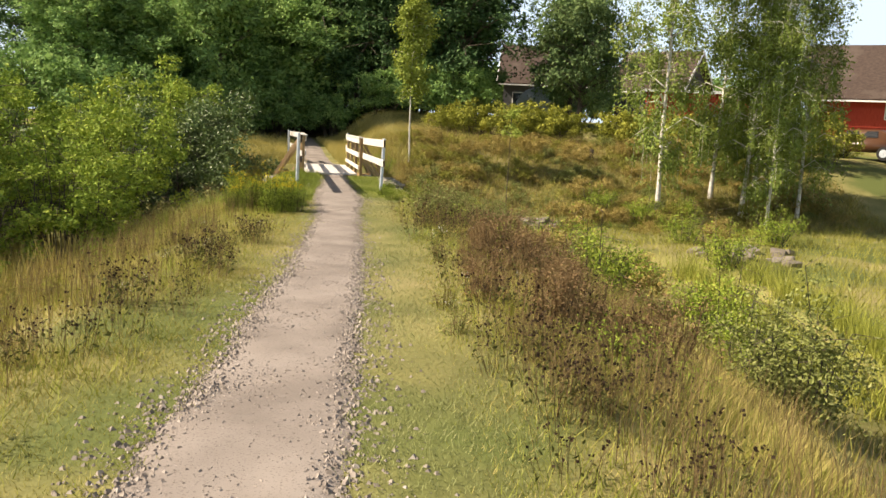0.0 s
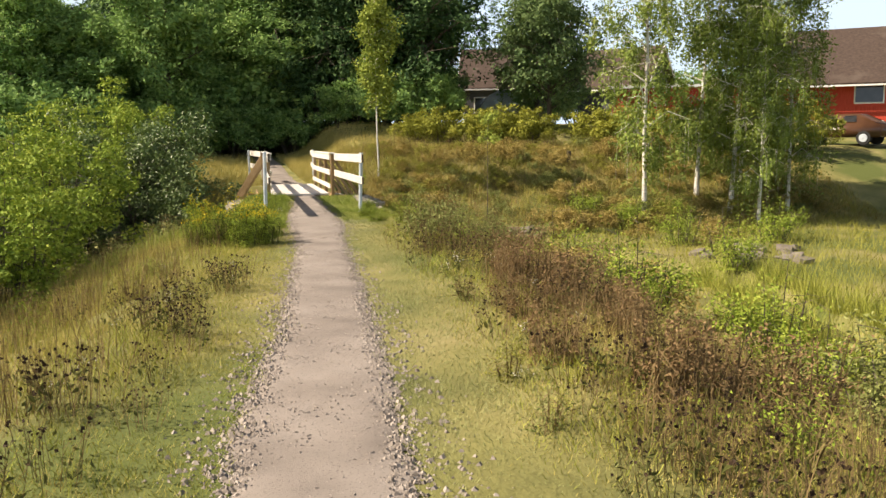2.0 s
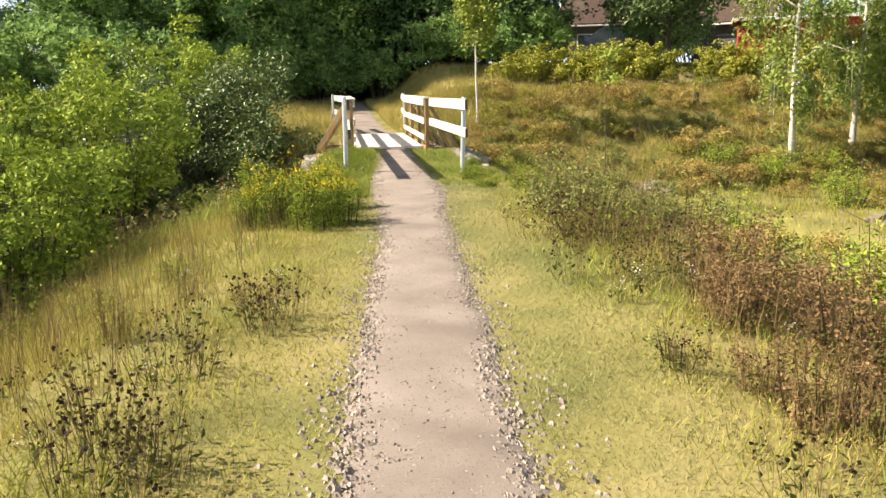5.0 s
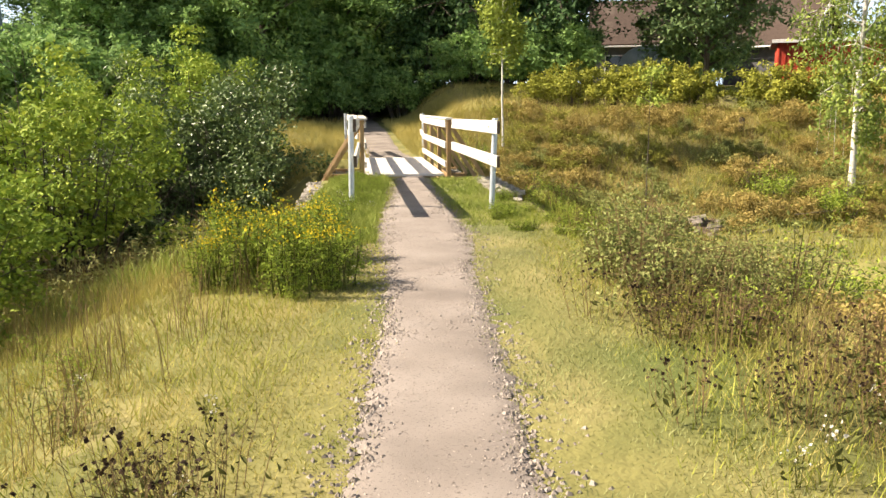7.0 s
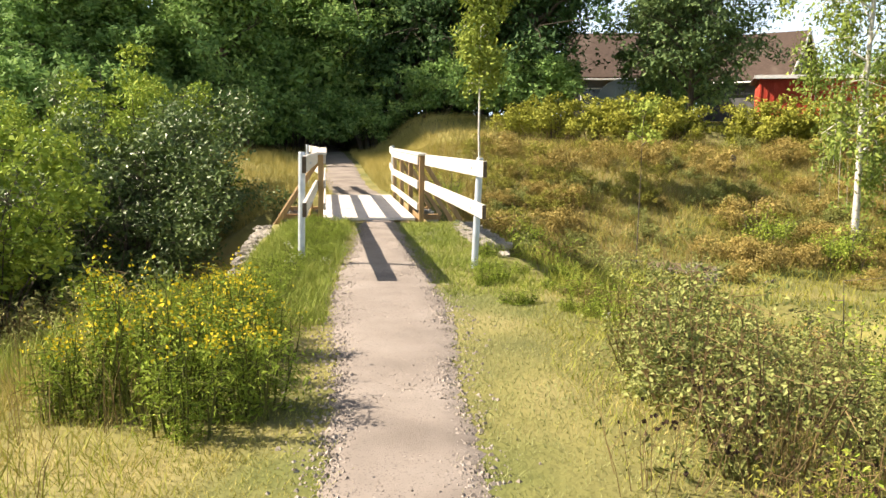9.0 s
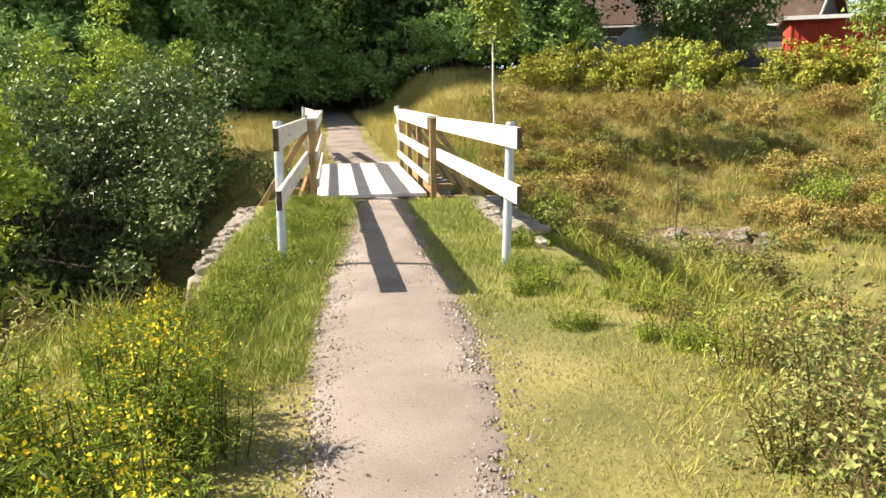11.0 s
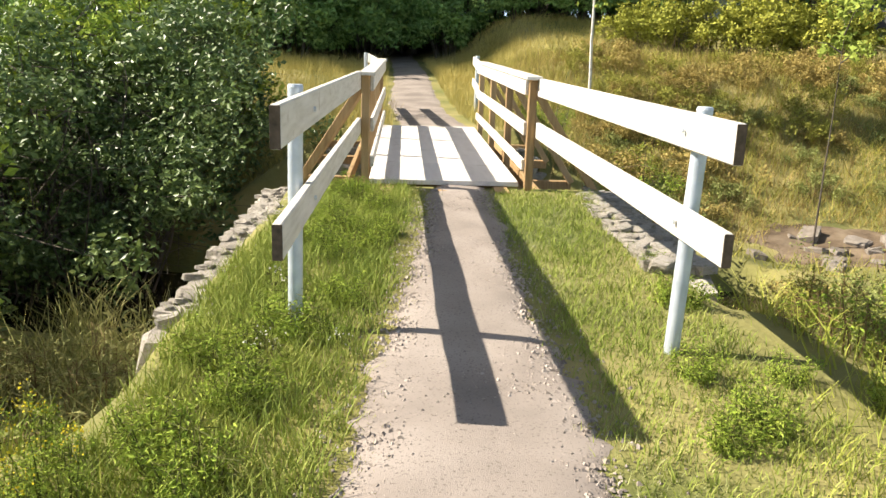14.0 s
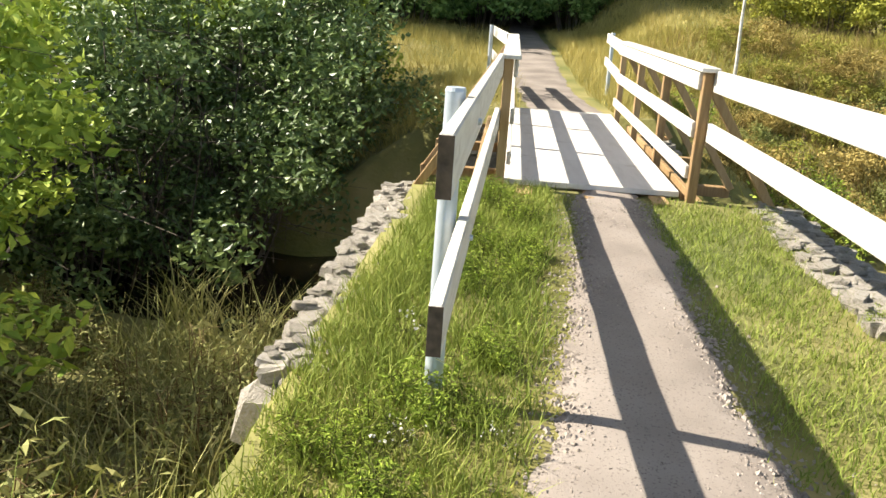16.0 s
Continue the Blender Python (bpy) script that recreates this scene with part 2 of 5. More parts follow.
def empty(name, x=0, y=0, z=0, turn=0):
    ob = new(name)
    ob.empty_display_size = 0.2
    ob.matrix_world = pose(x, y, z, 0, 0, turn)
    return ob


def box(bm, x0, x1, y0, y1, z0, z1, bevel=0.0, m=None):
    r = bmesh.ops.create_cube(bm, size=1.0)
    bmesh.ops.scale(bm, vec=(x1 - x0, y1 - y0, z1 - z0), verts=r["verts"])
    bmesh.ops.translate(bm, vec=((x0 + x1) / 2, (y0 + y1) / 2, (z0 + z1) / 2), verts=r["verts"])
    vs = r["verts"]
    if bevel:
        es = {e for v in vs for e in v.link_edges}
        rb = bmesh.ops.bevel(bm, geom=list(es), offset=bevel, segments=1, affect="EDGES")
        vs = rb["verts"]
    if m is not None:
        bmesh.ops.transform(bm, matrix=m, verts=list({v for v in vs}))
    return bm


def beam(name, a, b, w, h, material, parent, bevel=0.006, label="", up=(0, 0, 1)):
    """A sawn board or post from a to b: w across, h upwards."""
    a, b = Vector(a), Vector(b)
    d = b - a
    yv = d.normalized()
    xv = yv.cross(Vector(up)).normalized()
    zv = xv.cross(yv)
    m = Matrix((xv, yv, zv)).transposed().to_4x4()
    m.translation = a
    bm = bmesh.new()
    box(bm, -w / 2, w / 2, 0, d.length, -h / 2, h / 2, bevel)
    bmesh.ops.transform(bm, matrix=m, verts=bm.verts)
    return part(name, bm, material, parent, label)


def tube_arrays(points, radii, sides=7):
    """A tapered tube along points, as arrays."""
    p, r = np.asarray(points, float), np.asarray(radii, float)
    t = np.gradient(p, axis=0)
    t /= np.linalg.norm(t, axis=1, keepdims=True) + 1e-9
    ref = np.where(np.abs(t[:, 2:3]) > 0.9, np.array([[1.0, 0, 0]]), np.array([[0, 0, 1.0]]))
    u = np.cross(t, ref)
    u /= np.linalg.norm(u, axis=1, keepdims=True) + 1e-9
    v = np.cross(t, u)
    a = np.linspace(0, 2 * np.pi, sides, endpoint=False)
    ring = p[:, None] + r[:, None, None] * (np.cos(a)[None, :, None] * u[:, None] + np.sin(a)[None, :, None] * v[:, None])
    n = len(p)
    i, j = np.meshgrid(np.arange(n - 1), np.arange(sides), indexing="ij")
    k = (j + 1) % sides
    f = np.stack([i * sides + j, i * sides + k, (i + 1) * sides + k, (i + 1) * sides + j], -1).reshape(-1, 4)
    return ring.reshape(-1, 3), f


def joined(pieces):
    vs, fs, n = [], [], 0
    for v, f in pieces:
        vs.append(v)
        fs.append(f + n)
        n += len(v)
    return np.concatenate(vs), np.concatenate(fs)


def leaf_arrays(points, size, rng, droop=0.0, narrow=0.55, flat=0.0, facing=None, simple=False):
    """One folded leaf at each point; facing: the way each leaf's upper side tends to look; simple: three corners, for far crowns."""
    n = len(points)
    d = rng.normal(size=(n, 3))
    d[:, 2] -= droop
    d[:, 2] *= 1 - flat * 0.7
    if facing is not None:
        look_to = facing + rng.normal(0, 0.5, (n, 3))
        look_to /= np.linalg.norm(look_to, axis=1, keepdims=True) + 1e-9
        d -= look_to * (d * look_to).sum(1, keepdims=True)
        d /= np.linalg.norm(d, axis=1, keepdims=True) + 1e-9
        s = np.cross(look_to, d)
    else:
        d /= np.linalg.norm(d, axis=1, keepdims=True)
        s = np.cross(d, rng.normal(size=(n, 3)))
    s /= np.linalg.norm(s, axis=1, keepdims=True) + 1e-9
    nn = np.cross(d, s)
    L = (size * rng.uniform(0.6, 1.35, n))[:, None]
    base = points - d * L / 2
    tip = points + d * L / 2
    fold = nn * L * 0.12
    left, right = points + s * L * narrow / 2 + fold, points - s * L * narrow / 2 + fold
    if simple:
        v = np.stack([base + s * L * narrow * 0.55, base - s * L * narrow * 0.55, tip], 1).reshape(-1, 3)
        return v, np.arange(3 * n).reshape(-1, 3)
    v = np.stack([base, right, tip, left], 1).reshape(-1, 3)
    f = np.arange(4 * n).reshape(-1, 4)
    return v, f


def blade_arrays(x, y, z, h, width, lean, rng):
    """Bent grass blades: a quad that tapers into a tip."""
    n = len(x)
    a = rng.uniform(0, 2 * np.pi, n)
    side = np.stack([np.cos(a), np.sin(a), np.zeros(n)], 1) * (width * rng.uniform(0.7, 1.3, n))[:, None] / 2
    b = rng.uniform(0, 2 * np.pi, n)
    out = np.stack([np.cos(b), np.sin(b), np.zeros(n)], 1) * (h * lean * rng.uniform(0.2, 1.0, n))[:, None]
    root = np.stack([x, y, z - 0.01], 1)
    up = np.zeros((n, 3))
    up[:, 2] = h
    mid = root + up * 0.55 + out * 0.3
    tip = root + up + out
    v = np.stack([root - side, root + side, mid + side * 0.75, tip + side * 0.08, tip - side * 0.08, mid - side * 0.75], 1).reshape(-1, 3)
    k = np.arange(n)[:, None] * 6
    f = np.stack([k + np.array([[0, 1, 2, 5]]), k + np.array([[5, 2, 3, 4]])], 1).reshape(-1, 4)
    return v, f


def smooth01(a, b, x):
    t = np.clip((x - a) / (b - a), 0, 1)
    return t * t * (3 - 2 * t)


def wavy(x, y, s, k=0.0):
    """Cheap smooth unevenness, about -1 to 1."""
    return (np.sin(x * s + 1.3 + k) * np.cos(y * s * 1.13 - 0.7 + k) + 0.5 * np.sin(x * s * 2.3 - y * s * 1.7 + k * 2) + 0.35 * np.cos(x * s * 4.1 + y * s * 3.7 - k)) / 1.6


# ---- the lie of the land ----
PATH_Y = (-60, -24, -19.6, -17, -15, -12, -10, -7.5, -5, -3, 0, 6, 10, 18, 26, 34, 44)
PATH_X = (-4.6, -1.35, -0.97, -0.74, -0.5, -0.29, -0.2, -0.05, -0.01, 0.06, 0.2, 0.0, -0.3, -0.6, -1.4, -3.0, -7.0)
TOP_Y = (-60, -24, -15, -10, -5, -1, 0.2, 5, 6, 9, 14, 20, 32, 60)
TOP_Z = (-0.2, -0.2, -0.2, -0.2, -0.16, -0.07, -0.05, -0.03, -0.08, -0.1, 0.1, 0.4, 1.1, 2.0)
STREAM_X = (-60, -25, -12, -5, 0, 4, 8, 9.6, 8.6, 7.4, 8, 13, 30, 60)
STREAM_Y = (20, 9, 4, 2.6, 2.6, 2.2, 0, -4, -8.5, -12.5, -20, -32, -55, -90)
WATER_Z = -2.15


def path_x(y):
    return np.interp(y, PATH_Y, PATH_X)


def stream_gap(x, y):
    """Distance to the stream's middle line."""
    best = np.full(np.shape(x), 1e9)
    for i in range(len(STREAM_X) - 1):
        ax, ay = STREAM_X[i], STREAM_Y[i]
        bx, by = STREAM_X[i + 1] - ax, STREAM_Y[i + 1] - ay
        t = np.clip(((x - ax) * bx + (y - ay) * by) / (bx * bx + by * by), 0, 1)
        best = np.minimum(best, np.hypot(x - ax - t * bx, y - ay - t * by))
    return best


def ground(x, y):
    x, y = np.asarray(x, float), np.asarray(y, float)
    d = x - path_x(y)
    top = np.interp(y, TOP_Y, TOP_Z)
    near_r = top - 1.75 * smooth01(1.5, 6.5, d) + 0.9 * smooth01(14, 40, x)
    near_l = top - 1.25 * smooth01(1.2, 5.5, -d) + 1.2 * smooth01(12, 40, -d)
    near = np.where(d > 0, near_r, near_l)
    bank = -1.85 + 2.85 * smooth01(4.2, 14, y + 0.02 * x) + 1.1 * smooth01(14.5, 22, y) + 0.5 * smooth01(22, 40, y)
    bank_l = -1.7 + 2.2 * smooth01(6, 16, y) + 0.8 * smooth01(16, 32, y)
    far = np.where(d > 0, top + (bank - top) * smooth01(1.2, 4.2, d), top + (bank_l - top) * smooth01(1.2, 4.5, -d))
    h = near + (far - near) * smooth01(1.0, 4.5, y)
    gap = stream_gap(x, y) * (1 + 2.0 * smooth01(4, 8, x)) + 0.25 * wavy(x, y, 1.1)
    span = (x > -1.6) & (x < 1.5)
    carve = -2.55 + 2.3 * smooth01(0.9, 3.4, gap)
    carve = np.where(gap > 3.4, 99, carve)
    h = np.where(span, np.where((y > 0.1) & (y < 5.15), -2.5, h), np.minimum(h, carve))
    ditch = (x <= -1.5) * smooth01(-6.6, -4.8, x) * smooth01(-5.0, -3.6, y) * (1 - smooth01(0.2, 1.4, y))
    h = h + (np.minimum(h, -1.55 - 0.5 * smooth01(-3.5, 0.5, y)) - h) * ditch
    ditch_r = (x >= 1.5) * (1 - smooth01(2.4, 4.6, x)) * smooth01(-3.4, -2.0, y) * (1 - smooth01(0.2, 1.4, y))
    h = h + (np.minimum(h, -1.2 - 0.6 * smooth01(-2.4, 0.5, y)) - h) * ditch_r
    rough = smooth01(0.7, 2.2, np.abs(d)) * np.where(np.hypot(x, y) < 60, 1, 2)
    h = h + rough * (0.07 * wavy(x, y, 0.9) + 0.035 * wavy(x, y, 2.6, 2.0)) + 0.008 * wavy(x, y, 3.1, 1.0)
    return h + 2.5 * smooth01(60, 400, np.hypot(x, y)) * wavy(x, y, 0.008)


def axis(lo, hi, step, far):
    core = np.arange(lo, hi + step / 2, step)
    grow = [step]
    while sum(grow) < far:
        grow.append(grow[-1] * 1.35)
    tail = np.cumsum(grow)
    return np.concatenate([lo - tail[::-1], core, hi + tail])


gx, gy = axis(-13, 18, 0.23, 900), axis(-25, 18, 0.23, 900)
GX, GY = np.meshgrid(gx, gy)
NX, NY = len(gx), len(gy)
ii, jj = np.meshgrid(np.arange(NX - 1), np.arange(NY - 1))
quads = np.stack([jj * NX + ii, jj * NX + ii + 1, (jj + 1) * NX + ii + 1, (jj + 1) * NX + ii], -1).reshape(-1, 4)
land = sheet("ground", np.stack([GX, GY, ground(GX, GY)], -1).reshape(-1, 3), quads, GROUND, smooth=True)
tagged(land, "uneven olive and straw meadow ground with a stream bed", "ground", kind="structure")


EDGE_Y = (-60, -24, -17.8, -16.4, -14.5, -13.3, -11.4, -10, -8.6, -6.0, -4.8, -3.4, -1.2, 0.1, 5.2, 10, 18, 27, 44)
EDGE_W = (-5.4, -1.95, -1.22, -1.11, -0.87, -0.8, -0.66, -0.54, -0.51, -0.53, -0.47, -0.36, -0.18, -0.1, -0.5, -0.95, -1.1, -1.6, -7.6)
EDGE_E = (-4.2, -0.85, -0.27, -0.18, -0.04, 0.05, 0.16, 0.21, 0.28, 0.54, 0.5, 0.44, 0.42, 0.42, 0.72, 0.25, 0.0, -0.7, -6.4)


def path_edges(y):
    return np.interp(y, EDGE_Y, EDGE_W), np.interp(y, EDGE_Y, EDGE_E)


def path_strip(name, y0, y1, label):
    ys = np.arange(y0, y1 + 0.01, 0.06)
    cols = np.linspace(0, 1, 21)
    ragged = np.random.default_rng(8)
    west, east = path_edges(ys)

    def fray(k):
        soft = np.convolve(ragged.normal(0, 1, len(ys) + 12), np.ones(13) / 6, "valid")
        return 0.035 * soft + 0.02 * ragged.normal(0, 1, len(ys)) + 0.02 * wavy(ys, ys * 0.3, 1.3, k)

    west, east = west + fray(0.0), east + fray(3.0)
    X = west[:, None] + (east - west)[:, None] * cols[None]
    Y = np.repeat(ys[:, None], 21, 1)
    Z = ground(X, Y) + 0.022 - 0.035 * np.abs(cols[None] * 2 - 1) ** 6 + 0.005 * wavy(X, Y, 3.0) + 0.0025 * wavy(X, Y, 11.0, 1.0)
    i, j = np.meshgrid(np.arange(20), np.arange(len(ys) - 1))
    f = np.stack([j * 21 + i, j * 21 + i + 1, (j + 1) * 21 + i + 1, (j + 1) * 21 + i], -1).reshape(-1, 4)
    ob = sheet(name, np.stack([X, Y, Z], -1).reshape(-1, 3), f, PATH_MAT, smooth=True)
    return tagged(ob, label, "footpath", kind="structure")


path_strip("footpath", -40, 0.1, "trodden pinkish gravel footpath leading up to the footbridge")
path_strip("footpath_beyond", 5.18, 40, "trodden pale gravel footpath beyond the footbridge")

wx, wy = np.meshgrid(np.linspace(-40, 40, 60), np.linspace(-60, 24, 60))
water_mesh = sheet("water", np.stack([wx, wy, np.full_like(wx, WATER_Z)], -1).reshape(-1, 3), np.stack([(b * 60 + a, b * 60 + a + 1, (b + 1) * 60 + a + 1, (b + 1) * 60 + a) for a in range(59) for b in range(59)]), WATER)
tagged(water_mesh, "still dark brown water of the narrow stream", "water", kind="structure")


# ---- footbridge ----
def spot(x, y, dz=0.0):
    return float(ground(x, y)) + dz


def build_bridge():
    b = tagged(empty("footbridge", 0, 0, 0, 1.2), "wooden footbridge with white painted rails over the stream", "footbridge")
    length, wide = 5.2, 0.73
    edges = (0.02, 1.12, 2.22, 3.4, 4.4, length)
    for a, c in zip(edges, edges[1:]):
        bm = bmesh.new()
        box(bm, -wide, wide, a + 0.006, c - 0.006, -0.03, 0.018 + random.uniform(-0.002, 0.003), 0.006)
        part("deck_panel", bm, DECK_MAT, b)
    for x in (-0.55, 0, 0.55):
        beam("girder", (x, -0.25, -0.145), (x, length + 0.25, -0.145), 0.14, 0.22, RAW_WOOD, b)
    ys = (0.0, 1.73, 3.46, 5.19)
    for s, post_x, rail_x, cap_x in ((-1, -0.767, -0.705, -0.745), (1, 0.82, 0.765, 0.815)):
        for y in ys:
            post = beam("post", (post_x, y, -0.32), (post_x, y, 1.004), 0.078, 0.078, RAW_WOOD, b, up=(0, 1, 0))
            beam("brace", (post_x + s * 0.8, y + 0.03, -0.27), (post_x + s * 0.04, y + 0.03, 0.9), 0.075, 0.045, RAW_WOOD, b, up=(0, 1, 0))
            for z in (0.925, 0.54, 0.19):
                for dz in (-0.03, 0.03):
                    bm = bmesh.new()
                    bmesh.ops.create_cone(bm, cap_ends=True, segments=6, radius1=0.009, radius2=0.006, depth=0.006, matrix=Matrix.Translation((rail_x - s * 0.019, y + 0.01, z + dz)) @ pose(0, 0, 0, 0, 90, 0).to_4x4())
                    part("screw", bm, STEEL, post)
        beam("cap_board", (cap_x, -0.1, 1.022), (cap_x, length + 0.06, 1.022), 0.15, 0.036, WHITE_WOOD, b, label="flat white handrail board")
        for z, h in ((0.925, 0.135), (0.54, 0.13), (0.19, 0.11)):
            beam("rail_board", (rail_x, 0.02, z), (rail_x, length + 0.06, z), 0.034, h, WHITE_WOOD, b)
    for y in ys:
        beam("cross_beam", (-1.62, y + 0.09, -0.31), (1.62, y + 0.09, -0.31), 0.1, 0.11, RAW_WOOD, b)
    for i, a in enumerate(ys[:-1]):
        for x in (-1.0, 1.0):
            beam("side_joist", (x, a, -0.2), (x, ys[i + 1], -0.2), 0.05, 0.15, RAW_WOOD, b)
    return b


build_bridge()


def build_rail(start, end, post_y, post_lean, label):
    """A two-board guard rail from a bridge post out to a steel post."""
    g = tagged(empty("guard_rail", *start[:2], 0), label, "railing", group="approach rails of the footbridge")
    s = 1 if start[0] > 0 else -1
    ox, oy = start[0], start[1]
    ex, ey = end[0] - ox, end[1] - oy
    for name, z0, z1, h in (("upper_board", start[2], end[2], 0.17), ("lower_board", 0.53, end[3], 0.15)):
        ob = beam(name, (0, 0, z0), (ex, ey, z1), 0.042, h, WHITE_WOOD, g)
        tip = Vector((ex, ey, z1)) - Vector((0, 0, z0))
        tip.normalize()
        a = Vector((ex, ey, z1)) + tip * 0.0005
        beam("board_end", a, a + tip * 0.004, 0.041, h - 0.006, END_WOOD, ob, bevel=0.0005, label="dark sawn end grain")
    k = (post_y - oy) / ey
    px, py = ex * k + s * 0.06, post_y - oy
    foot = spot(ox + px, post_y)
    pts = [(px - post_lean, py, foot - 0.3), (px, py, end[2] + 0.095)]
    v, f = tube_arrays(pts, [0.038, 0.038], 16)
    post = sheet("steel_post", v, f, STEEL, g, smooth=True)
    post["label"] = "round galvanised steel post"
    bm = bmesh.new()
    bmesh.ops.create_cone(bm, cap_ends=True, segments=16, radius1=0.04, radius2=0.035, depth=0.014, matrix=Matrix.Translation((px, py, end[2] + 0.1)))
    part("post_cap", bm, STEEL, post)
    for z in (start[2] + (end[2] - start[2]) * k, 0.53 + (end[3] - 0.53) * k):
        bm = bmesh.new()
        bmesh.ops.create_cone(bm, cap_ends=True, segments=8, radius1=0.014, radius2=0.011, depth=0.012, matrix=Matrix.Translation((px - s * 0.095, py, z)) @ pose(0, 0, 0, 0, 90, 0).to_4x4())
        part("bolt", bm, STEEL, g)
    return g


build_rail((-0.828, 0.02, 0.955), (-0.79, -4.77, 1.005, 0.56), -3.8, 0.02, "white painted two-board rail beside the path on a steel post")
build_rail((0.882, 0.02, 0.935), (1.035, -4.62, 0.97, 0.53), -4.05, 0.05, "white painted two-board rail above the stone bank on a steel post")
build_rail((0.7, 5.3, 0.935), (0.85, 9.6, 0.95, 0.52), 9.1, 0.0, "white painted two-board rail beyond the bridge deck")
build_rail((-0.94, 5.3, 0.955), (-1.35, 9.6, 0.95, 0.52), 9.1, 0.0, "white painted two-board rail at the far bank beside tall grass")

# ---- stone walls of the abutments ----
rock_meshes = []
for i in range(8):
    bm = bmesh.new()
    box(bm, -0.5, 0.5, -0.5, 0.5, -0.5, 0.5, 0.12)
    rr = random.Random(i)
    for v in bm.verts:
        v.co += Vector((rr.uniform(-0.09, 0.09), rr.uniform(-0.09, 0.09), rr.uniform(-0.09, 0.09)))
    me = bpy.data.meshes.new("stone")
    bm.to_mesh(me)
    bm.free()
    me.materials.append(STONE)
    rock_meshes.append(me)


def stone_wall(name, a, b, thick, top, depth, label, seed):
    """A rough stone wall from a to b in plan with single stones over an earthy core."""
    rr = random.Random(seed)
    a, b = Vector((*a, 0)), Vector((*b, 0))
    d = b - a
    length = d.length
    w = tagged(empty(name, a.x, a.y, top, math.degrees(math.atan2(d.y, d.x))), label, "stone wall", kind="structure")
    bm = bmesh.new()
    box(bm, 0.04, length - 0.04, -thick / 2 + 0.06, thick / 2 - 0.06, -depth, -0.02)
    part("core", bm, MORTAR, w)
    z = 0.0
    while z > -depth:
        h = rr.uniform(0.07, 0.1) if z == 0 else rr.uniform(0.18, 0.27)
        rows = ((-thick / 2 + 0.09, 0.24), (thick / 2 - 0.09, 0.24)) if z < 0 else tuple((q, 0.13) for q in np.arange(-thick / 2 + 0.05, thick / 2, 0.1))
        for off, deep in rows:
            x = rr.uniform(-0.12, 0.02)
            while x < length - 0.05:
                L = rr.uniform(0.06, 0.2) if z == 0 else rr.uniform(0.22, 0.48)
                ob = new("stone", rr.choice(rock_meshes))
                ob.parent = w
                ob.matrix_local = Matrix.LocRotScale((x + L / 2, off + rr.uniform(-0.02, 0.02), z - h / 2 + rr.uniform(-0.02, 0.025)), Euler((rr.uniform(-0.16, 0.16), rr.uniform(-0.16, 0.16), rr.uniform(-0.6, 0.6) if z == 0 else rr.uniform(-0.2, 0.2))), (L * 1.08, deep * rr.uniform(0.85, 1.3), h))
                x += L * 0.88
        z -= h * 0.95
    for _ in range(int(length * 34)):
        L, h = rr.uniform(0.05, 0.15), rr.uniform(0.018, 0.05)
        ob = new("stone", rr.choice(rock_meshes))
        ob.parent = w
        ob.matrix_local = Matrix.LocRotScale((rr.uniform(0.02, length), rr.uniform(-0.46, 0.46) * thick, h * 0.3 + rr.uniform(-0.02, 0.015)), Euler((rr.uniform(-0.2, 0.2), rr.uniform(-0.2, 0.2), rr.uniform(0, 3.1))), (L, L * rr.uniform(0.5, 0.9), h))
    return w


stone_wall("wall_west", (-1.48, -3.7), (-1.58, 0.15), 0.32, -0.15, 1.7, "rough grey stone retaining wall beside the dark ditch", 3)
stone_wall("wall_east", (1.48, 0.12), (1.5, -2.7), 0.4, -0.06, 1.5, "weathered stone retaining wall under the white rail", 4)
stone_wall("wall_south", (-1.45, 0.12), (1.3, 0.12), 0.36, -0.34, 2.1, "stone abutment under the near end of the bridge", 5)
stone_wall("wall_north", (-1.6, 5.3), (1.5, 5.3), 0.4, -0.34, 2.1, "stone abutment under the far end of the bridge", 6)


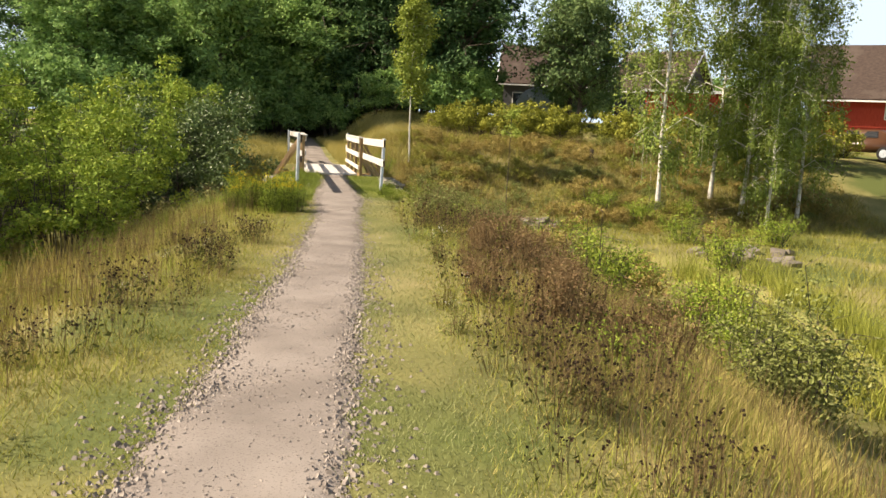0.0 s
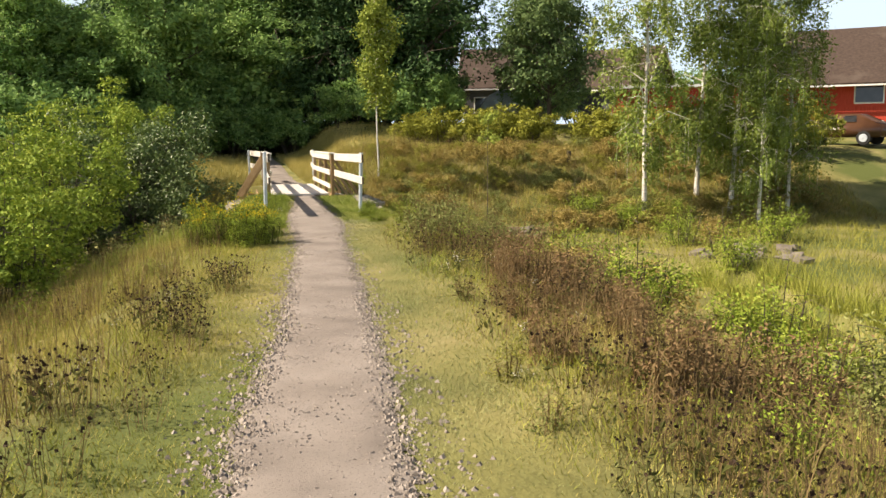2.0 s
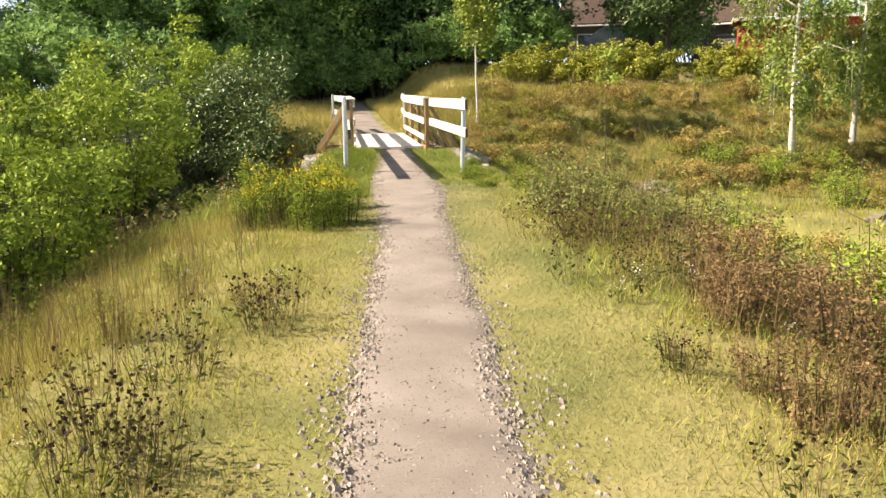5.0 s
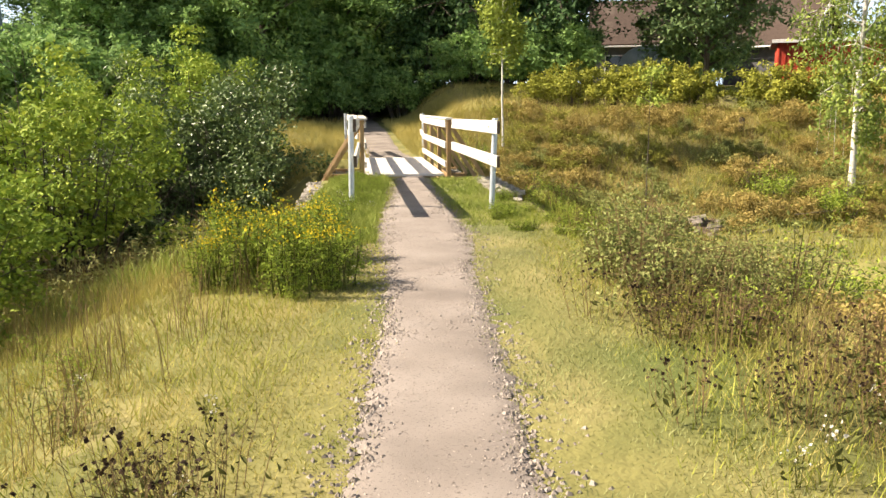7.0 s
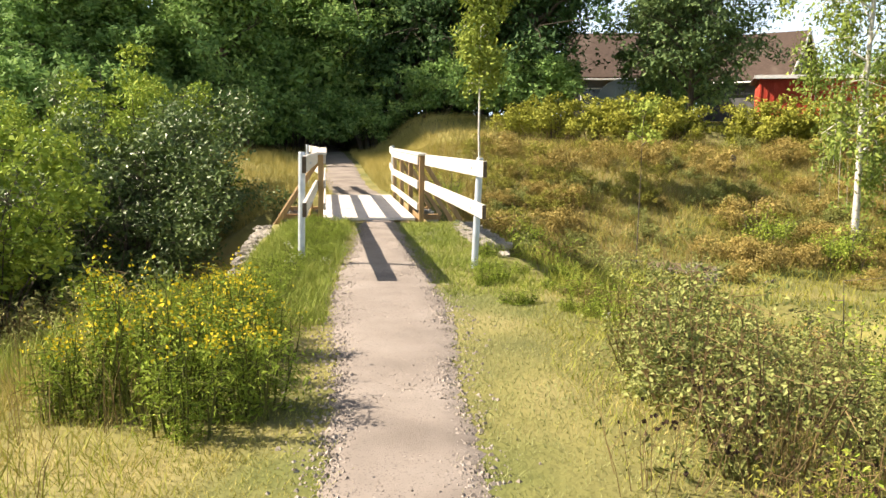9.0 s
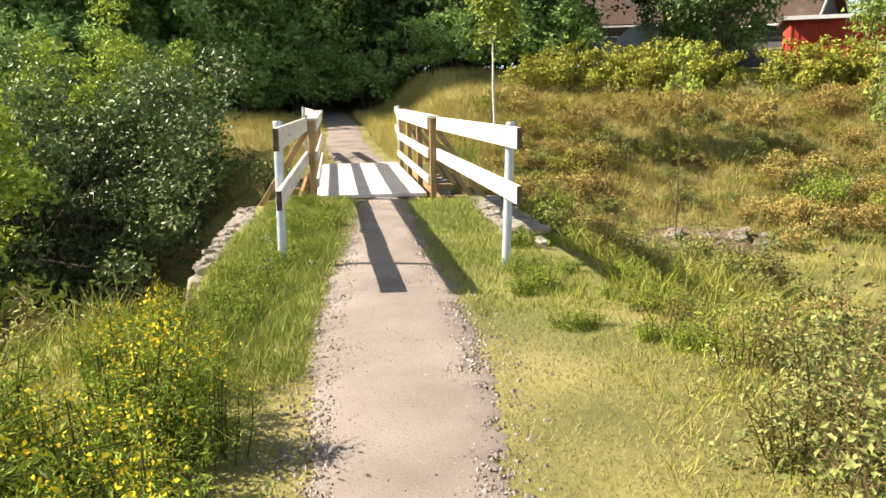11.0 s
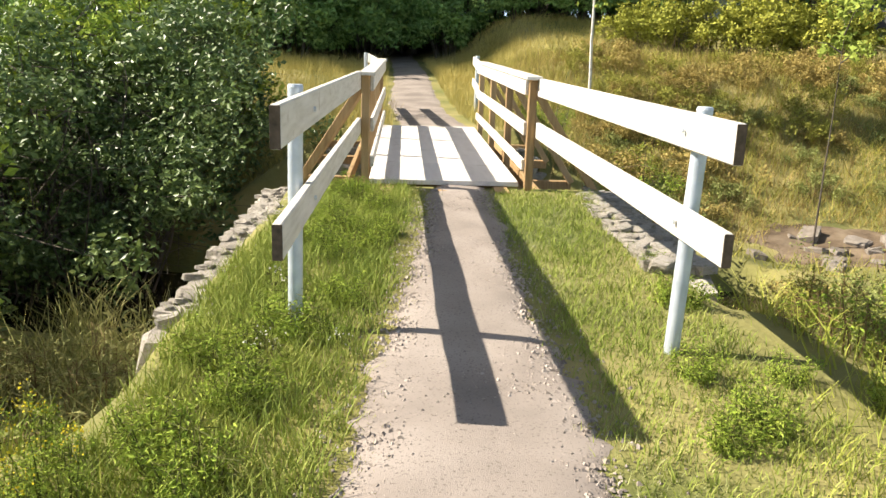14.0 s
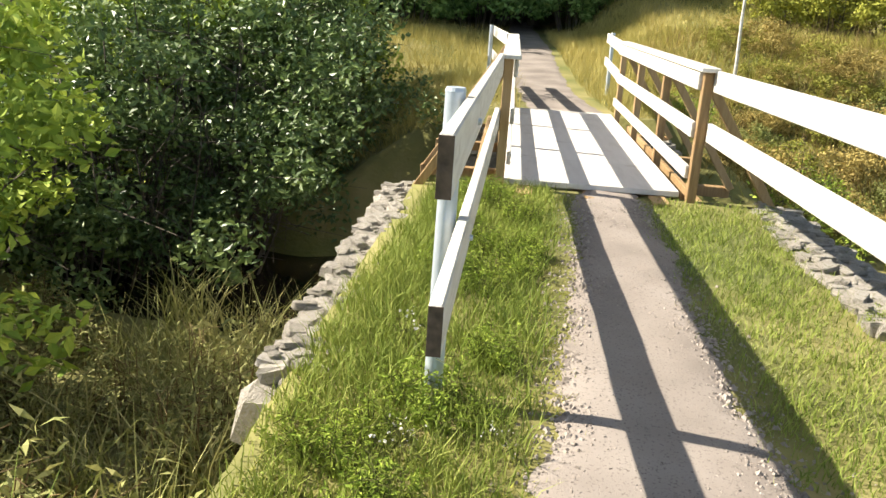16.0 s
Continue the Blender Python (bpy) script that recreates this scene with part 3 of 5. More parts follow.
# ---- trees and shrubs ----
def build_tree(name, seed, height, trunk_r, base, spread, leaves, leaf, leaf_mat, bark, shape="oval", droop=0.0, limbs=16, lean=0.0, twigs=7, clump=0.45, simple=True):
    """A tapered trunk, limbs with twigs, and a crown of single leaves in clumps along them."""
    rng = np.random.default_rng(seed)
    t = tagged(empty(name), "", "tree")
    n = 9
    zs = np.linspace(-0.25, height * 0.97, n)
    sway = np.cumsum(rng.normal(0, 0.02 * height / n, (n, 2)), 0)
    sway -= sway[0]
    line = np.stack([sway[:, 0] + lean * zs, sway[:, 1], zs], 1)
    rad = trunk_r * np.clip(1 - zs / height, 0.05, 1) ** 0.8
    rad[0] *= 1.35
    v, f = tube_arrays(line, rad, 8)
    trunk = sheet("trunk", v, f, bark, t, smooth=True)
    pieces, seeds = [], []
    for i in range(limbs):
        u = (i + rng.uniform(0, 1)) / limbs
        z0 = base + (height * 0.96 - base) * u ** 0.9
        at = np.array([np.interp(z0, zs, line[:, 0]), np.interp(z0, zs, line[:, 1]), z0])
        if shape == "oval":
            reach = spread * (0.35 + 0.65 * np.sin(np.pi * min(1, 0.12 + 0.85 * u)) ** 0.8) * (1 if u < 0.8 else 0.75)
        elif shape == "cone":
            reach = spread * (1.05 - 0.85 * u)
        else:
            reach = spread * (0.75 + 0.25 * np.sin(np.pi * u)) * (1.1 - 0.6 * u)
        reach *= rng.uniform(0.7, 1.15)
        a = i * 2.399 + rng.uniform(-0.5, 0.5)
        rise = rng.uniform(0.15, 0.7) * reach
        end = at + np.array([np.cos(a) * reach, np.sin(a) * reach, rise])
        mid = at * 0.5 + end * 0.5 + np.array([0, 0, reach * 0.12])
        if droop:
            end[2] -= droop * 0.35
        r0 = max(0.012, trunk_r * 0.42 * (1 - 0.7 * u))
        pieces.append(tube_arrays([at, mid, end], [r0, r0 * 0.6, r0 * 0.15], 5))
        for k in range(twigs):
            w = rng.uniform(0.25, 1.0)
            p = at + (end - at) * w + np.array([0, 0, reach * 0.12 * 4 * w * (1 - w)])
            off = rng.normal(0, 1, 3) * clump * (0.5 + 0.5 * spread / 2.0)
            if droop:
                off[2] = -abs(off[2]) * 0.4
                q = p + off * 0.7
                low = q + np.array([rng.normal(0, 0.08), rng.normal(0, 0.08), -droop * rng.uniform(0.4, 1.2)])
                pieces.append(tube_arrays([p, q, low], [0.008, 0.005, 0.002], 3))
                for g in np.linspace(0, 1, 5):
                    seeds.append(q + (low - q) * g)
            else:
                q = p + off
                pieces.append(tube_arrays([p, q], [r0 * 0.28, 0.004], 3))
                seeds.append(q)
                seeds.append((p + q) / 2)
    v, f = joined(pieces)
    sheet("branching", v, f, bark, t, smooth=True)
    seeds = np.array(seeds)
    heavy = rng.uniform(0, 1, len(seeds)) ** 1.6
    pick = seeds[rng.choice(len(seeds), leaves, p=heavy / heavy.sum())]
    sc = clump * (0.28 if droop else 0.46)
    pts = pick + rng.normal(0, 1, (leaves, 3)) * np.array([sc, sc, sc * (1.2 if droop else 0.75)])
    pts[:, 2] = np.maximum(pts[:, 2], 0.15)
    out = pts - pick
    out /= np.linalg.norm(out, axis=1, keepdims=True) + 1e-9
    away = pts * np.array([1, 1, 0])
    away /= np.linalg.norm(away, axis=1, keepdims=True) + 1e-9
    v, f = leaf_arrays(pts, leaf, rng, droop=1.2 if droop else 0.2, facing=out * 0.35 + away * 0.15 + np.array([0, 0, 0.35]), simple=simple)
    sheet("crown", v, f, leaf_mat, t)["kind"] = "stuff"
    return t


def build_shrub(name, seed, height, spread, leaves, leaf, leaf_mat, stem_mat, stems=14, clump=0.16, narrow=0.55, flowers=0, upright=0.5, lumps=0, simple=False):
    """A many-stemmed shrub or herb with single leaves round its stems."""
    rng = np.random.default_rng(seed)
    t = tagged(empty(name), "", "shrub")
    pieces, seeds = [], []
    for i in range(stems):
        a, r = rng.uniform(0, 2 * np.pi), spread * np.sqrt(rng.uniform(0, 1))
        h = height * rng.uniform(0.5, 1.15) * (1 - 0.3 * (r / spread) ** 2)
        foot = np.array([np.cos(a) * r * upright, np.sin(a) * r * upright, -0.08])
        tip = np.array([np.cos(a) * r, np.sin(a) * r, h])
        mid = (foot + tip) / 2 + rng.normal(0, 0.04 * height, 3)
        rr = 0.006 + 0.006 * height
        pieces.append(tube_arrays([foot, mid, tip], [rr, rr * 0.7, rr * 0.25], 3))
        for g in np.linspace(0.22, 1, 7):
            seeds.append(mid * 2 * g * (1 - g) + foot * (1 - g) ** 2 + tip * g ** 2)
            s = seeds[-1] + rng.normal(0, 1, 3) * clump * np.array([1.6, 1.6, 0.8])
            if g > 0.45:
                pieces.append(tube_arrays([seeds[-1], s], [rr * 0.35, 0.002], 3))
            seeds.append(s)
    v, f = joined(pieces)
    sheet("stem", v, f, stem_mat, t)
    seeds = np.array(seeds)
    heavy = rng.uniform(0, 1, len(seeds)) ** 4
    pts = seeds[rng.choice(len(seeds), leaves, p=heavy / heavy.sum())] + rng.normal(0, clump * 0.62, (leaves, 3))
    facing = np.tile((0.0, 0.0, 0.45), (leaves, 1))
    if lumps:
        high = seeds[seeds[:, 2] > height * 0.16]
        outer = (np.hypot(high[:, 0], high[:, 1]) / spread) ** 2 + (high[:, 2] / height) ** 2
        heart = high[rng.choice(len(high), lumps, replace=False, p=outer ** 1.5 / (outer ** 1.5).sum())]
        size = rng.uniform(0.55, 1.25, lumps)
        which = rng.choice(lumps, leaves, p=size / size.sum())
        shell = rng.normal(0, 1, (leaves, 3))
        shell /= np.linalg.norm(shell, axis=1, keepdims=True)
        pts = heart[which] + shell * (clump * size[which] * rng.uniform(0.45, 1.2, leaves))[:, None] * np.array([1.15, 1.15, 0.8])
        pts[:, 2] += clump * 0.3 * rng.uniform(0, 1, leaves) ** 3
        facing = shell * 0.3 + np.array([0, 0, 0.35])
    pts[:, 2] = np.maximum(pts[:, 2], 0.03)
    v, f = leaf_arrays(pts, leaf, rng, narrow=narrow, droop=0.1, flat=0.4, facing=facing, simple=simple)
    sheet("foliage", v, f, leaf_mat, t)["kind"] = "stuff"
    if flowers:
        tips = seeds[seeds[:, 2] > height * 0.72]
        pts = tips[rng.integers(0, len(tips), flowers)] + rng.normal(0, 0.035, (flowers, 3)) + np.array([0, 0, 0.05])
        v, f = leaf_arrays(pts, 0.026, rng, narrow=0.9)
        sheet("blossom", v, f, GOLD_FLOWER, t)["kind"] = "stuff"
    return t


def build_weed(name, seed, height, spread, stems, heads, head_size, head_mat, stem_mat, leaf_n=40, leaf_mat=None):
    """Wiry dead stems that carry small dark heads."""
    rng = np.random.default_rng(seed)
    t = tagged(empty(name), "", "weed")
    pieces, tips = [], []
    for i in range(stems):
        a, r = rng.uniform(0, 2 * np.pi), spread * np.sqrt(rng.uniform(0, 1))
        foot = np.array([np.cos(a) * r * 0.6, np.sin(a) * r * 0.6, -0.05])
        tip = np.array([np.cos(a) * r, np.sin(a) * r, height * rng.uniform(0.6, 1.05)])
        mid = (foot + tip) / 2 + rng.normal(0, 0.03, 3)
        pieces.append(tube_arrays([foot, mid, tip], [0.004, 0.003, 0.0015], 3))
        tips.append(tip)
        for g in (0.6, 0.72, 0.85):
            p = foot + (tip - foot) * g
            q = p + np.array([rng.normal(0, 0.06), rng.normal(0, 0.06), rng.uniform(0.04, 0.14)])
            pieces.append(tube_arrays([p, (p + q) / 2, q], [0.0022, 0.0018, 0.001], 3))
            tips.append(q)
    v, f = joined(pieces)
    sheet("stem", v, f, stem_mat, t)
    tips = np.array(tips)
    pts = tips[rng.integers(0, len(tips), heads)] + rng.normal(0, 0.012, (heads, 3))
    v, f = joined([leaf_arrays(pts, head_size, rng, narrow=0.9), leaf_arrays(pts, head_size, rng, narrow=0.9)])
    sheet("seed_head", v, f, head_mat, t)["kind"] = "stuff"
    if leaf_n:
        pts = tips[rng.integers(0, len(tips), leaf_n)] * np.array([0.9, 0.9, 0.5]) + rng.normal(0, 0.05, (leaf_n, 3))
        pts[:, 2] = np.abs(pts[:, 2]) + 0.02
        v, f = leaf_arrays(pts, 0.07, rng, narrow=0.4)
        sheet("foliage", v, f, leaf_mat or GREEN_STEM, t)["kind"] = "stuff"
    return t


def plant(proto, x, y, scale=1.0, turn=None, label="", group="", sink=0.0, tall=1.0, rnd=random.Random(5)):
    """A copy of a plant on the ground."""
    turn = rnd.uniform(0, 360) if turn is None else turn
    m = pose(x, y, spot(x, y, -sink), 0, 0, turn) @ Matrix.Diagonal((scale, scale, scale * tall, 1))
    return tagged(copy_thing(proto, m), label, "", group)


def put_first(proto, x, y, scale=1.0, turn=0.0, label="", group="", tall=1.0):
    """Set the first of a kind itself on the ground."""
    proto.matrix_world = pose(x, y, spot(x, y), 0, 0, turn) @ Matrix.Diagonal((scale, scale, scale * tall, 1))
    return tagged(proto, label, "", group)


# forest behind the bridge
FOREST = "trees of the wood behind the bridge"
rf = random.Random(11)
kinds = [
    (build_tree("broadleaf_tree", 21, 12.0, 0.22, 1.2, 2.5, 23000, 0.235, MID_LEAF, BARK, limbs=26, twigs=8, clump=0.7), "tall green broadleaf tree at the edge of the wood"),
    (build_tree("broadleaf_tree", 22, 10.5, 0.2, 0.8, 2.4, 23000, 0.22, MID_LEAF, BARK, limbs=26, twigs=8, clump=0.7), "rounded light green broadleaf tree in the wood's edge"),
    (build_tree("broadleaf_tree", 23, 12.5, 0.24, 1.0, 3.4, 23000, 0.235, DARK_LEAF, BARK, limbs=28, twigs=8, clump=0.75), "dense dark green broadleaf tree of the wood"),
    (build_tree("broadleaf_tree", 24, 11.5, 0.17, 1.5, 2.4, 23000, 0.2, MID_LEAF, BARK, shape="weep", droop=1.0, limbs=24, twigs=8, clump=0.6), "tall birch-like green tree with hanging twigs in the wood"),
]
rows = [(-13.4, 23.5, 0, 8.4), (-11.2, 19.8, 3, 8.6), (-8.9, 19.6, 3, 9.4), (-6.6, 24.5, 0, 10.6), (-5.2, 21.6, 1, 9.6), (-0.6, 26, 0, 11.4), (2.2, 25.5, 2, 11.0), (4.8, 26.5, 2, 11.4), (7.4, 25.5, 2, 10.6),
        (-15.5, 28, 2, 8.6), (-11.5, 28.5, 0, 11.0), (-7.5, 28.5, 2, 11.8), (-3.5, 31, 0, 12.2), (1, 32, 2, 12.4), (5, 32, 2, 12.4), (8.6, 31, 2, 11.6), (-9, 44, 2, 13), (-3.5, 47, 2, 13), (2, 46, 2, 13),
        (-2.2, 27.5, 1, 10.8), (-46, 70, 0, 9.5), (-54, 66, 2, 8.5), (-62, 74, 0, 10), (-37, 76, 2, 9.5)]
used = set()
for x, y, k, top in rows:
    s = rf.uniform(0.9, 1.08)
    tall = top / (12.0, 10.5, 12.5, 11.5)[k] / s
    if k not in used:
        used.add(k)
        put_first(kinds[k][0], x, y, s, rf.uniform(0, 360), kinds[k][1], FOREST, tall)
    else:
        plant(kinds[k][0], x, y, s, None, kinds[k][1], FOREST, tall=tall, rnd=rf)

# undergrowth at the wood's edge and left of the path
under = build_shrub("bush", 31, 2.6, 1.6, 7000, 0.165, MID_LEAF, BARK, stems=26, clump=0.4, lumps=60, simple=True)
put_first(under, -7.5, 18.8, 1.1, 0, "dark green undergrowth bush at the edge of the wood", "undergrowth bushes")
for x, y, s in ((-10, 17.5, 1.2), (-13.2, 17, 1.3), (-4.6, 20.5, 0.9), (-2.6, 23, 1.0), (0.8, 23.2, 0.8), (3.4, 22, 0.8), (5.6, 22.5, 1.1), (-16, 17, 1.1), (7.5, 21.5, 1.0), (-1.8, 26.5, 1.7), (1.5, 28.5, 1.9), (4.2, 28, 1.8), (-4.5, 27.5, 1.6), (-7.6, 25.5, 1.6), (7.4, 28.5, 1.7), (-10.8, 25, 1.6), (-5.5, 40, 2.2), (-1.5, 42, 2.2), (2.5, 41, 2.2), (-3.2, 33, 2.0), (0.2, 35, 2.0), (3.2, 34, 2.0), (6.0, 34, 2.0), (-6.4, 33, 2.0), (14, 47, 1.7), (20, 52, 1.9), (24.5, 53, 1.8), (30, 55, 2.0), (35, 52, 1.9), (40, 46, 1.9), (45, 40, 2.0)):
    plant(under, x, y, s, None, "dark green undergrowth bush at the edge of the wood", "undergrowth bushes", rnd=rf)

THICKET = "bushes of the thicket along the stream"
thick_light = build_shrub("bush", 32, 3.2, 1.9, 9500, 0.122, LIGHT_LEAF, BARK, stems=46, clump=0.37, lumps=64)
thick_grey = build_shrub("bush", 33, 3.4, 2.0, 10500, 0.108, GREY_LEAF, BARK, stems=48, clump=0.36, lumps=72)
L1, L2 = "light green willow bush with some yellow leaves over the stream bank", "dark grey-green sallow bush hanging over the stream ditch"
put_first(thick_light, -7.3, -4.8, 1.0, 20, L1, THICKET)
put_first(thick_grey, -5.6, 7.2, 1.2, 0, L2, THICKET, 1.0)
for x, y, s, k in ((-8.2, -7.6, 0.95, 0), (-10.5, -6, 1.15, 0), (-9.0, -1.4, 1.05, 0), (-5.8, -1.4, 0.92, 0), (-7.8, 2.4, 0.95, 0), (-10.2, -10.5, 0.9, 0), (-4.9, -7.6, 0.62, 0), (-6.2, -9.2, 0.6, 0)):
    plant((thick_light, thick_grey)[k], x, y, s, None, (L1, L2)[k], THICKET, rnd=rf)
for x, y, s, k in ((-5.0, 6.4, 0.8, 1), (-5.0, 4.7, 0.8, 1), (-5.0, 8.6, 0.95, 0), (-7.6, 5.4, 0.88, 0), (-6.6, 6.8, 1.0, 0), (-8.5, 8.6, 0.9, 0), (-6.4, 10.4, 1.1, 0), (-9.6, 4.0, 0.95, 1), (-7.2, 1.4, 0.72, 1), (-4.9, 3.3, 0.74, 1), (-6.0, 2.3, 0.8, 1), (-5.6, 3.9, 0.9, 1)):
    plant((thick_light, thick_grey)[k], x, y, s, None, (L1, L2)[k], THICKET, rnd=rf)

# birches on the far bank
birch = build_tree("birch_tree", 41, 12.5, 0.09, 1.9, 1.9, 19000, 0.12, BIRCH_LEAF, BIRCH_BARK, shape="weep", droop=1.5, limbs=26, twigs=8, clump=0.5)
birch_b = build_tree("birch_tree", 42, 12.0, 0.09, 1.8, 1.8, 19000, 0.12, BIRCH_LEAF, BIRCH_BARK, shape="weep", droop=1.3, limbs=24, twigs=8, clump=0.5, lean=0.06)
BL, BG = "slender white-barked birch with hanging twigs on the bank", "birches on the bank"
put_first(birch, 12.6, 6.5, 1.0, 40, BL, BG)
put_first(birch_b, 16.0, 6.4, 0.98, 10, BL, BG)
for x, y, s, k, turn in ((16.4, 5.2, 0.72, 0, 200), (15.4, 7.8, 0.95, 1, 30), (18.4, 6.4, 0.85, 0, 300), (17.6, 8.4, 0.9, 1, 15)):
    plant((birch, birch_b)[k], x, y, s, turn, BL, BG, rnd=rf)
young = build_tree("young_birch", 43, 6.7, 0.036, 2.4, 0.75, 7000, 0.125, YOUNG_LEAF, BIRCH_BARK, shape="oval", limbs=24, twigs=5, clump=0.3)
put_first(young, 3.4, 10.0, 1.0, 0, "slim young birch with a narrow light green crown")
sapling = build_tree("birch_sapling", 44, 3.6, 0.017, 2.6, 0.55, 520, 0.085, YOUNG_LEAF, BARK, limbs=5, twigs=2, clump=0.22)
put_first(sapling, 6.3, 5.1, 1.1, 0, "thin bare-stemmed birch sapling on the earthy bank")
garden = build_tree("garden_tree", 45, 6.0, 0.16, 1.1, 3.0, 17000, 0.18, GARDEN_LEAF, BARK, limbs=30, twigs=9, clump=0.55)
put_first(garden, 13.5, 19.2, 1.0, 0, "dense green garden tree on the lawn behind the hedge")
plant(kinds[3][0], 14.4, 23.8, 0.95, 80, "tall weeping tree behind the garden tree", "", rnd=rf)
oak = build_tree("dark_tree", 46, 9.5, 0.3, 0.4, 3.4, 17000, 0.22, DARK_LEAF, BARK, limbs=34, twigs=9, clump=0.7)
put_first(oak, 7.6, 22.3, 1.0, 0, "broad very dark tree with branches down to the ground")
plant(oak, 5.0, 24.0, 0.95, 130, "broad very dark tree with branches down to the ground", "", rnd=rf)

# hedge bushes at the garden's edge
hedge = build_shrub("hedge_bush", 51, 1.45, 1.05, 5600, 0.1, HEDGE_LEAF, BARK, stems=24, clump=0.2, lumps=110, simple=True)
HL, HG = "clipped yellow-green hedge bush at the garden's edge", "hedge bushes"
put_first(hedge, 7.3, 16.7, 1.0, 0, HL, HG)
for x, y, s in ((8.6, 16.4, 1.0), (9.7, 16.0, 1.08), (10.8, 15.7, 1.05), (11.6, 15.4, 0.95), (13.9, 14.7, 1.05), (15.0, 14.2, 1.1), (16.2, 13.6, 1.1), (17.4, 13.0, 1.1), (18.6, 12.5, 1.05), (19.8, 12.0, 1.1), (21.2, 11.6, 1.1), (6.2, 17.3, 0.8)):
    plant(hedge, x, y, s, None, HL, HG, rnd=rf)
plant(hedge, 23.0, 12.0, 1.3, None, "bright yellow-green garden bush near the parked car", "", rnd=rf)


# ---- herbs and low shrubs beside the path ----
rh = random.Random(21)


def scatter(protos, label, group, places, size=(0.8, 1.2)):
    """Set plants at the given places, the first of each kind itself."""
    for i, (x, y) in enumerate(places):
        s = rh.uniform(*size)
        if i < len(protos):
            put_first(protos[i], x, y, s, rh.uniform(0, 360), label, group)
        else:
            plant(protos[i % len(protos)], x, y, s, None, label, group, rnd=rh)


def strewn(n, x0, x1, y0, y1):
    return [(path_x(y) + rh.uniform(x0, x1), y) for y in (rh.uniform(y0, y1) for _ in range(n))]


dock = [build_shrub("withered_dock", 60 + i, 0.68, 0.36, 1300, 0.03, BROWN_LEAF, DRY_STEM, stems=20, clump=0.06, upright=0.6) for i in range(2)]
scatter(dock, "withered red-brown dock plant in the tall grass", "withered dock plants", strewn(24, 1.5, 3.3, -16.8, -11.8) + strewn(6, 2.2, 3.8, -12.5, -11.0), (0.65, 1.1))
knap = [build_weed("dried_knapweed", 70 + i, 0.55, 0.46, 15, 40, 0.031, SEED, DRY_STEM) for i in range(3)]
scatter(knap, "dried knapweed with dark brown seed heads", "dried knapweeds", strewn(16, 1.4, 2.5, -20, -16) + strewn(21, 1.3, 3.2, -16.5, -11.5) + strewn(18, 1.1, 2.3, -12, -8.3) + strewn(6, -2.6, -1.1, -20, -16.5) + [(x + rh.gauss(0, 0.3), y + rh.gauss(0, 0.35)) for x, y in ((0.85, -18.9), (1.1, -18.4), (-1.75, -14.9), (-1.9, -16.4), (-1.7, -12.4), (-2.0, -13.4)) for _ in range(5)], (0.6, 0.95))
golden = [build_shrub("goldenrod", 80 + i, 0.72, 0.3, 1300, 0.043, BRIGHT_LEAF, GREEN_STEM, stems=14, clump=0.06, narrow=0.3, flowers=70, upright=0.7) for i in range(2)]
scatter(golden, "yellow-flowering goldenrod beside the path", "goldenrod plants", strewn(22, -1.85, -0.6, -8.9, -6.7), (0.7, 1.05))
for x, y in strewn(16, -1.9, -0.9, -7.2, -4.9):
    plant(golden[rh.randrange(2)], x, y, rh.uniform(0.38, 0.55), None, "low yellow-flowering goldenrod beside the path", "goldenrod plants", rnd=rh)
leafy_weed = [build_shrub("leafy_weed", 85 + i, 0.34, 0.27, 1300, 0.042, BRIGHT_LEAF, GREEN_STEM, stems=18, clump=0.055, narrow=0.33) for i in range(2)]
scatter(leafy_weed, "fresh green leafy weed at the path's edge", "leafy weeds", strewn(25, -1.2, -0.55, -5.4, -0.4) + strewn(15, 0.95, 2.0, -6.6, -4.4) + strewn(4, 1.1, 1.5, -4.5, -2.5) + strewn(6, -1.7, -1.0, -6.0, -4.0), (0.5, 1.0))
rasp = [build_shrub("raspberry_shrub", 90 + i, 0.8, 0.5, 1700, 0.04, RASP_LEAF, DRY_STEM, stems=16, clump=0.1, narrow=0.6) for i in range(2)]
scatter(rasp, "grey-green wild raspberry shrub on the grassy bank", "raspberry shrubs", strewn(15, 1.5, 3.2, -10.5, -5.0) + strewn(24, 2.6, 6.2, -10.0, 0.0) + strewn(9, 1.9, 4.2, -5.0, 0.2), (0.45, 1.0))
herb = [build_shrub("meadow_herb", 130 + i, 0.5, 0.3, 420, 0.042, (OLIVE_LEAF, RASP_LEAF, BRIGHT_LEAF)[i], DRY_STEM, stems=12, clump=0.07, narrow=0.4) for i in range(3)]
scatter(herb, "olive-green meadow herb in the dry grass", "meadow herbs", strewn(46, 1.15, 3.6, -18.0, -6.0) + strewn(20, 1.3, 3.4, -6.5, -2.5) + strewn(20, -3.6, -1.5, -19, -9), (0.45, 1.0))
reed = [build_shrub("reed_clump", 120 + i, 0.85, 0.42, 700, 0.1, REED_LEAF, DRY_STEM, stems=14, clump=0.1, narrow=0.22, upright=0.7) for i in range(2)]
scatter(reed, "pale green arching reed clump in the ditch", "reed clumps", [(rh.uniform(-4.7, -2.3), rh.uniform(-4.6, -1.6)) for _ in range(26)] + [(rh.uniform(-3.4, -2.0), rh.uniform(-1.6, 0.6)) for _ in range(5)] + [(rh.uniform(-6.0, -4.2), rh.uniform(-3.8, 0.4)) for _ in range(12)], (0.7, 1.15))
sallow = build_shrub("young_sallow", 95, 1.5, 0.75, 6500, 0.055, RASP_LEAF, BARK, stems=18, clump=0.15)
put_first(sallow, 4.7, -15.0, 0.98, 0, "young grey-green sallow bush by the stream")
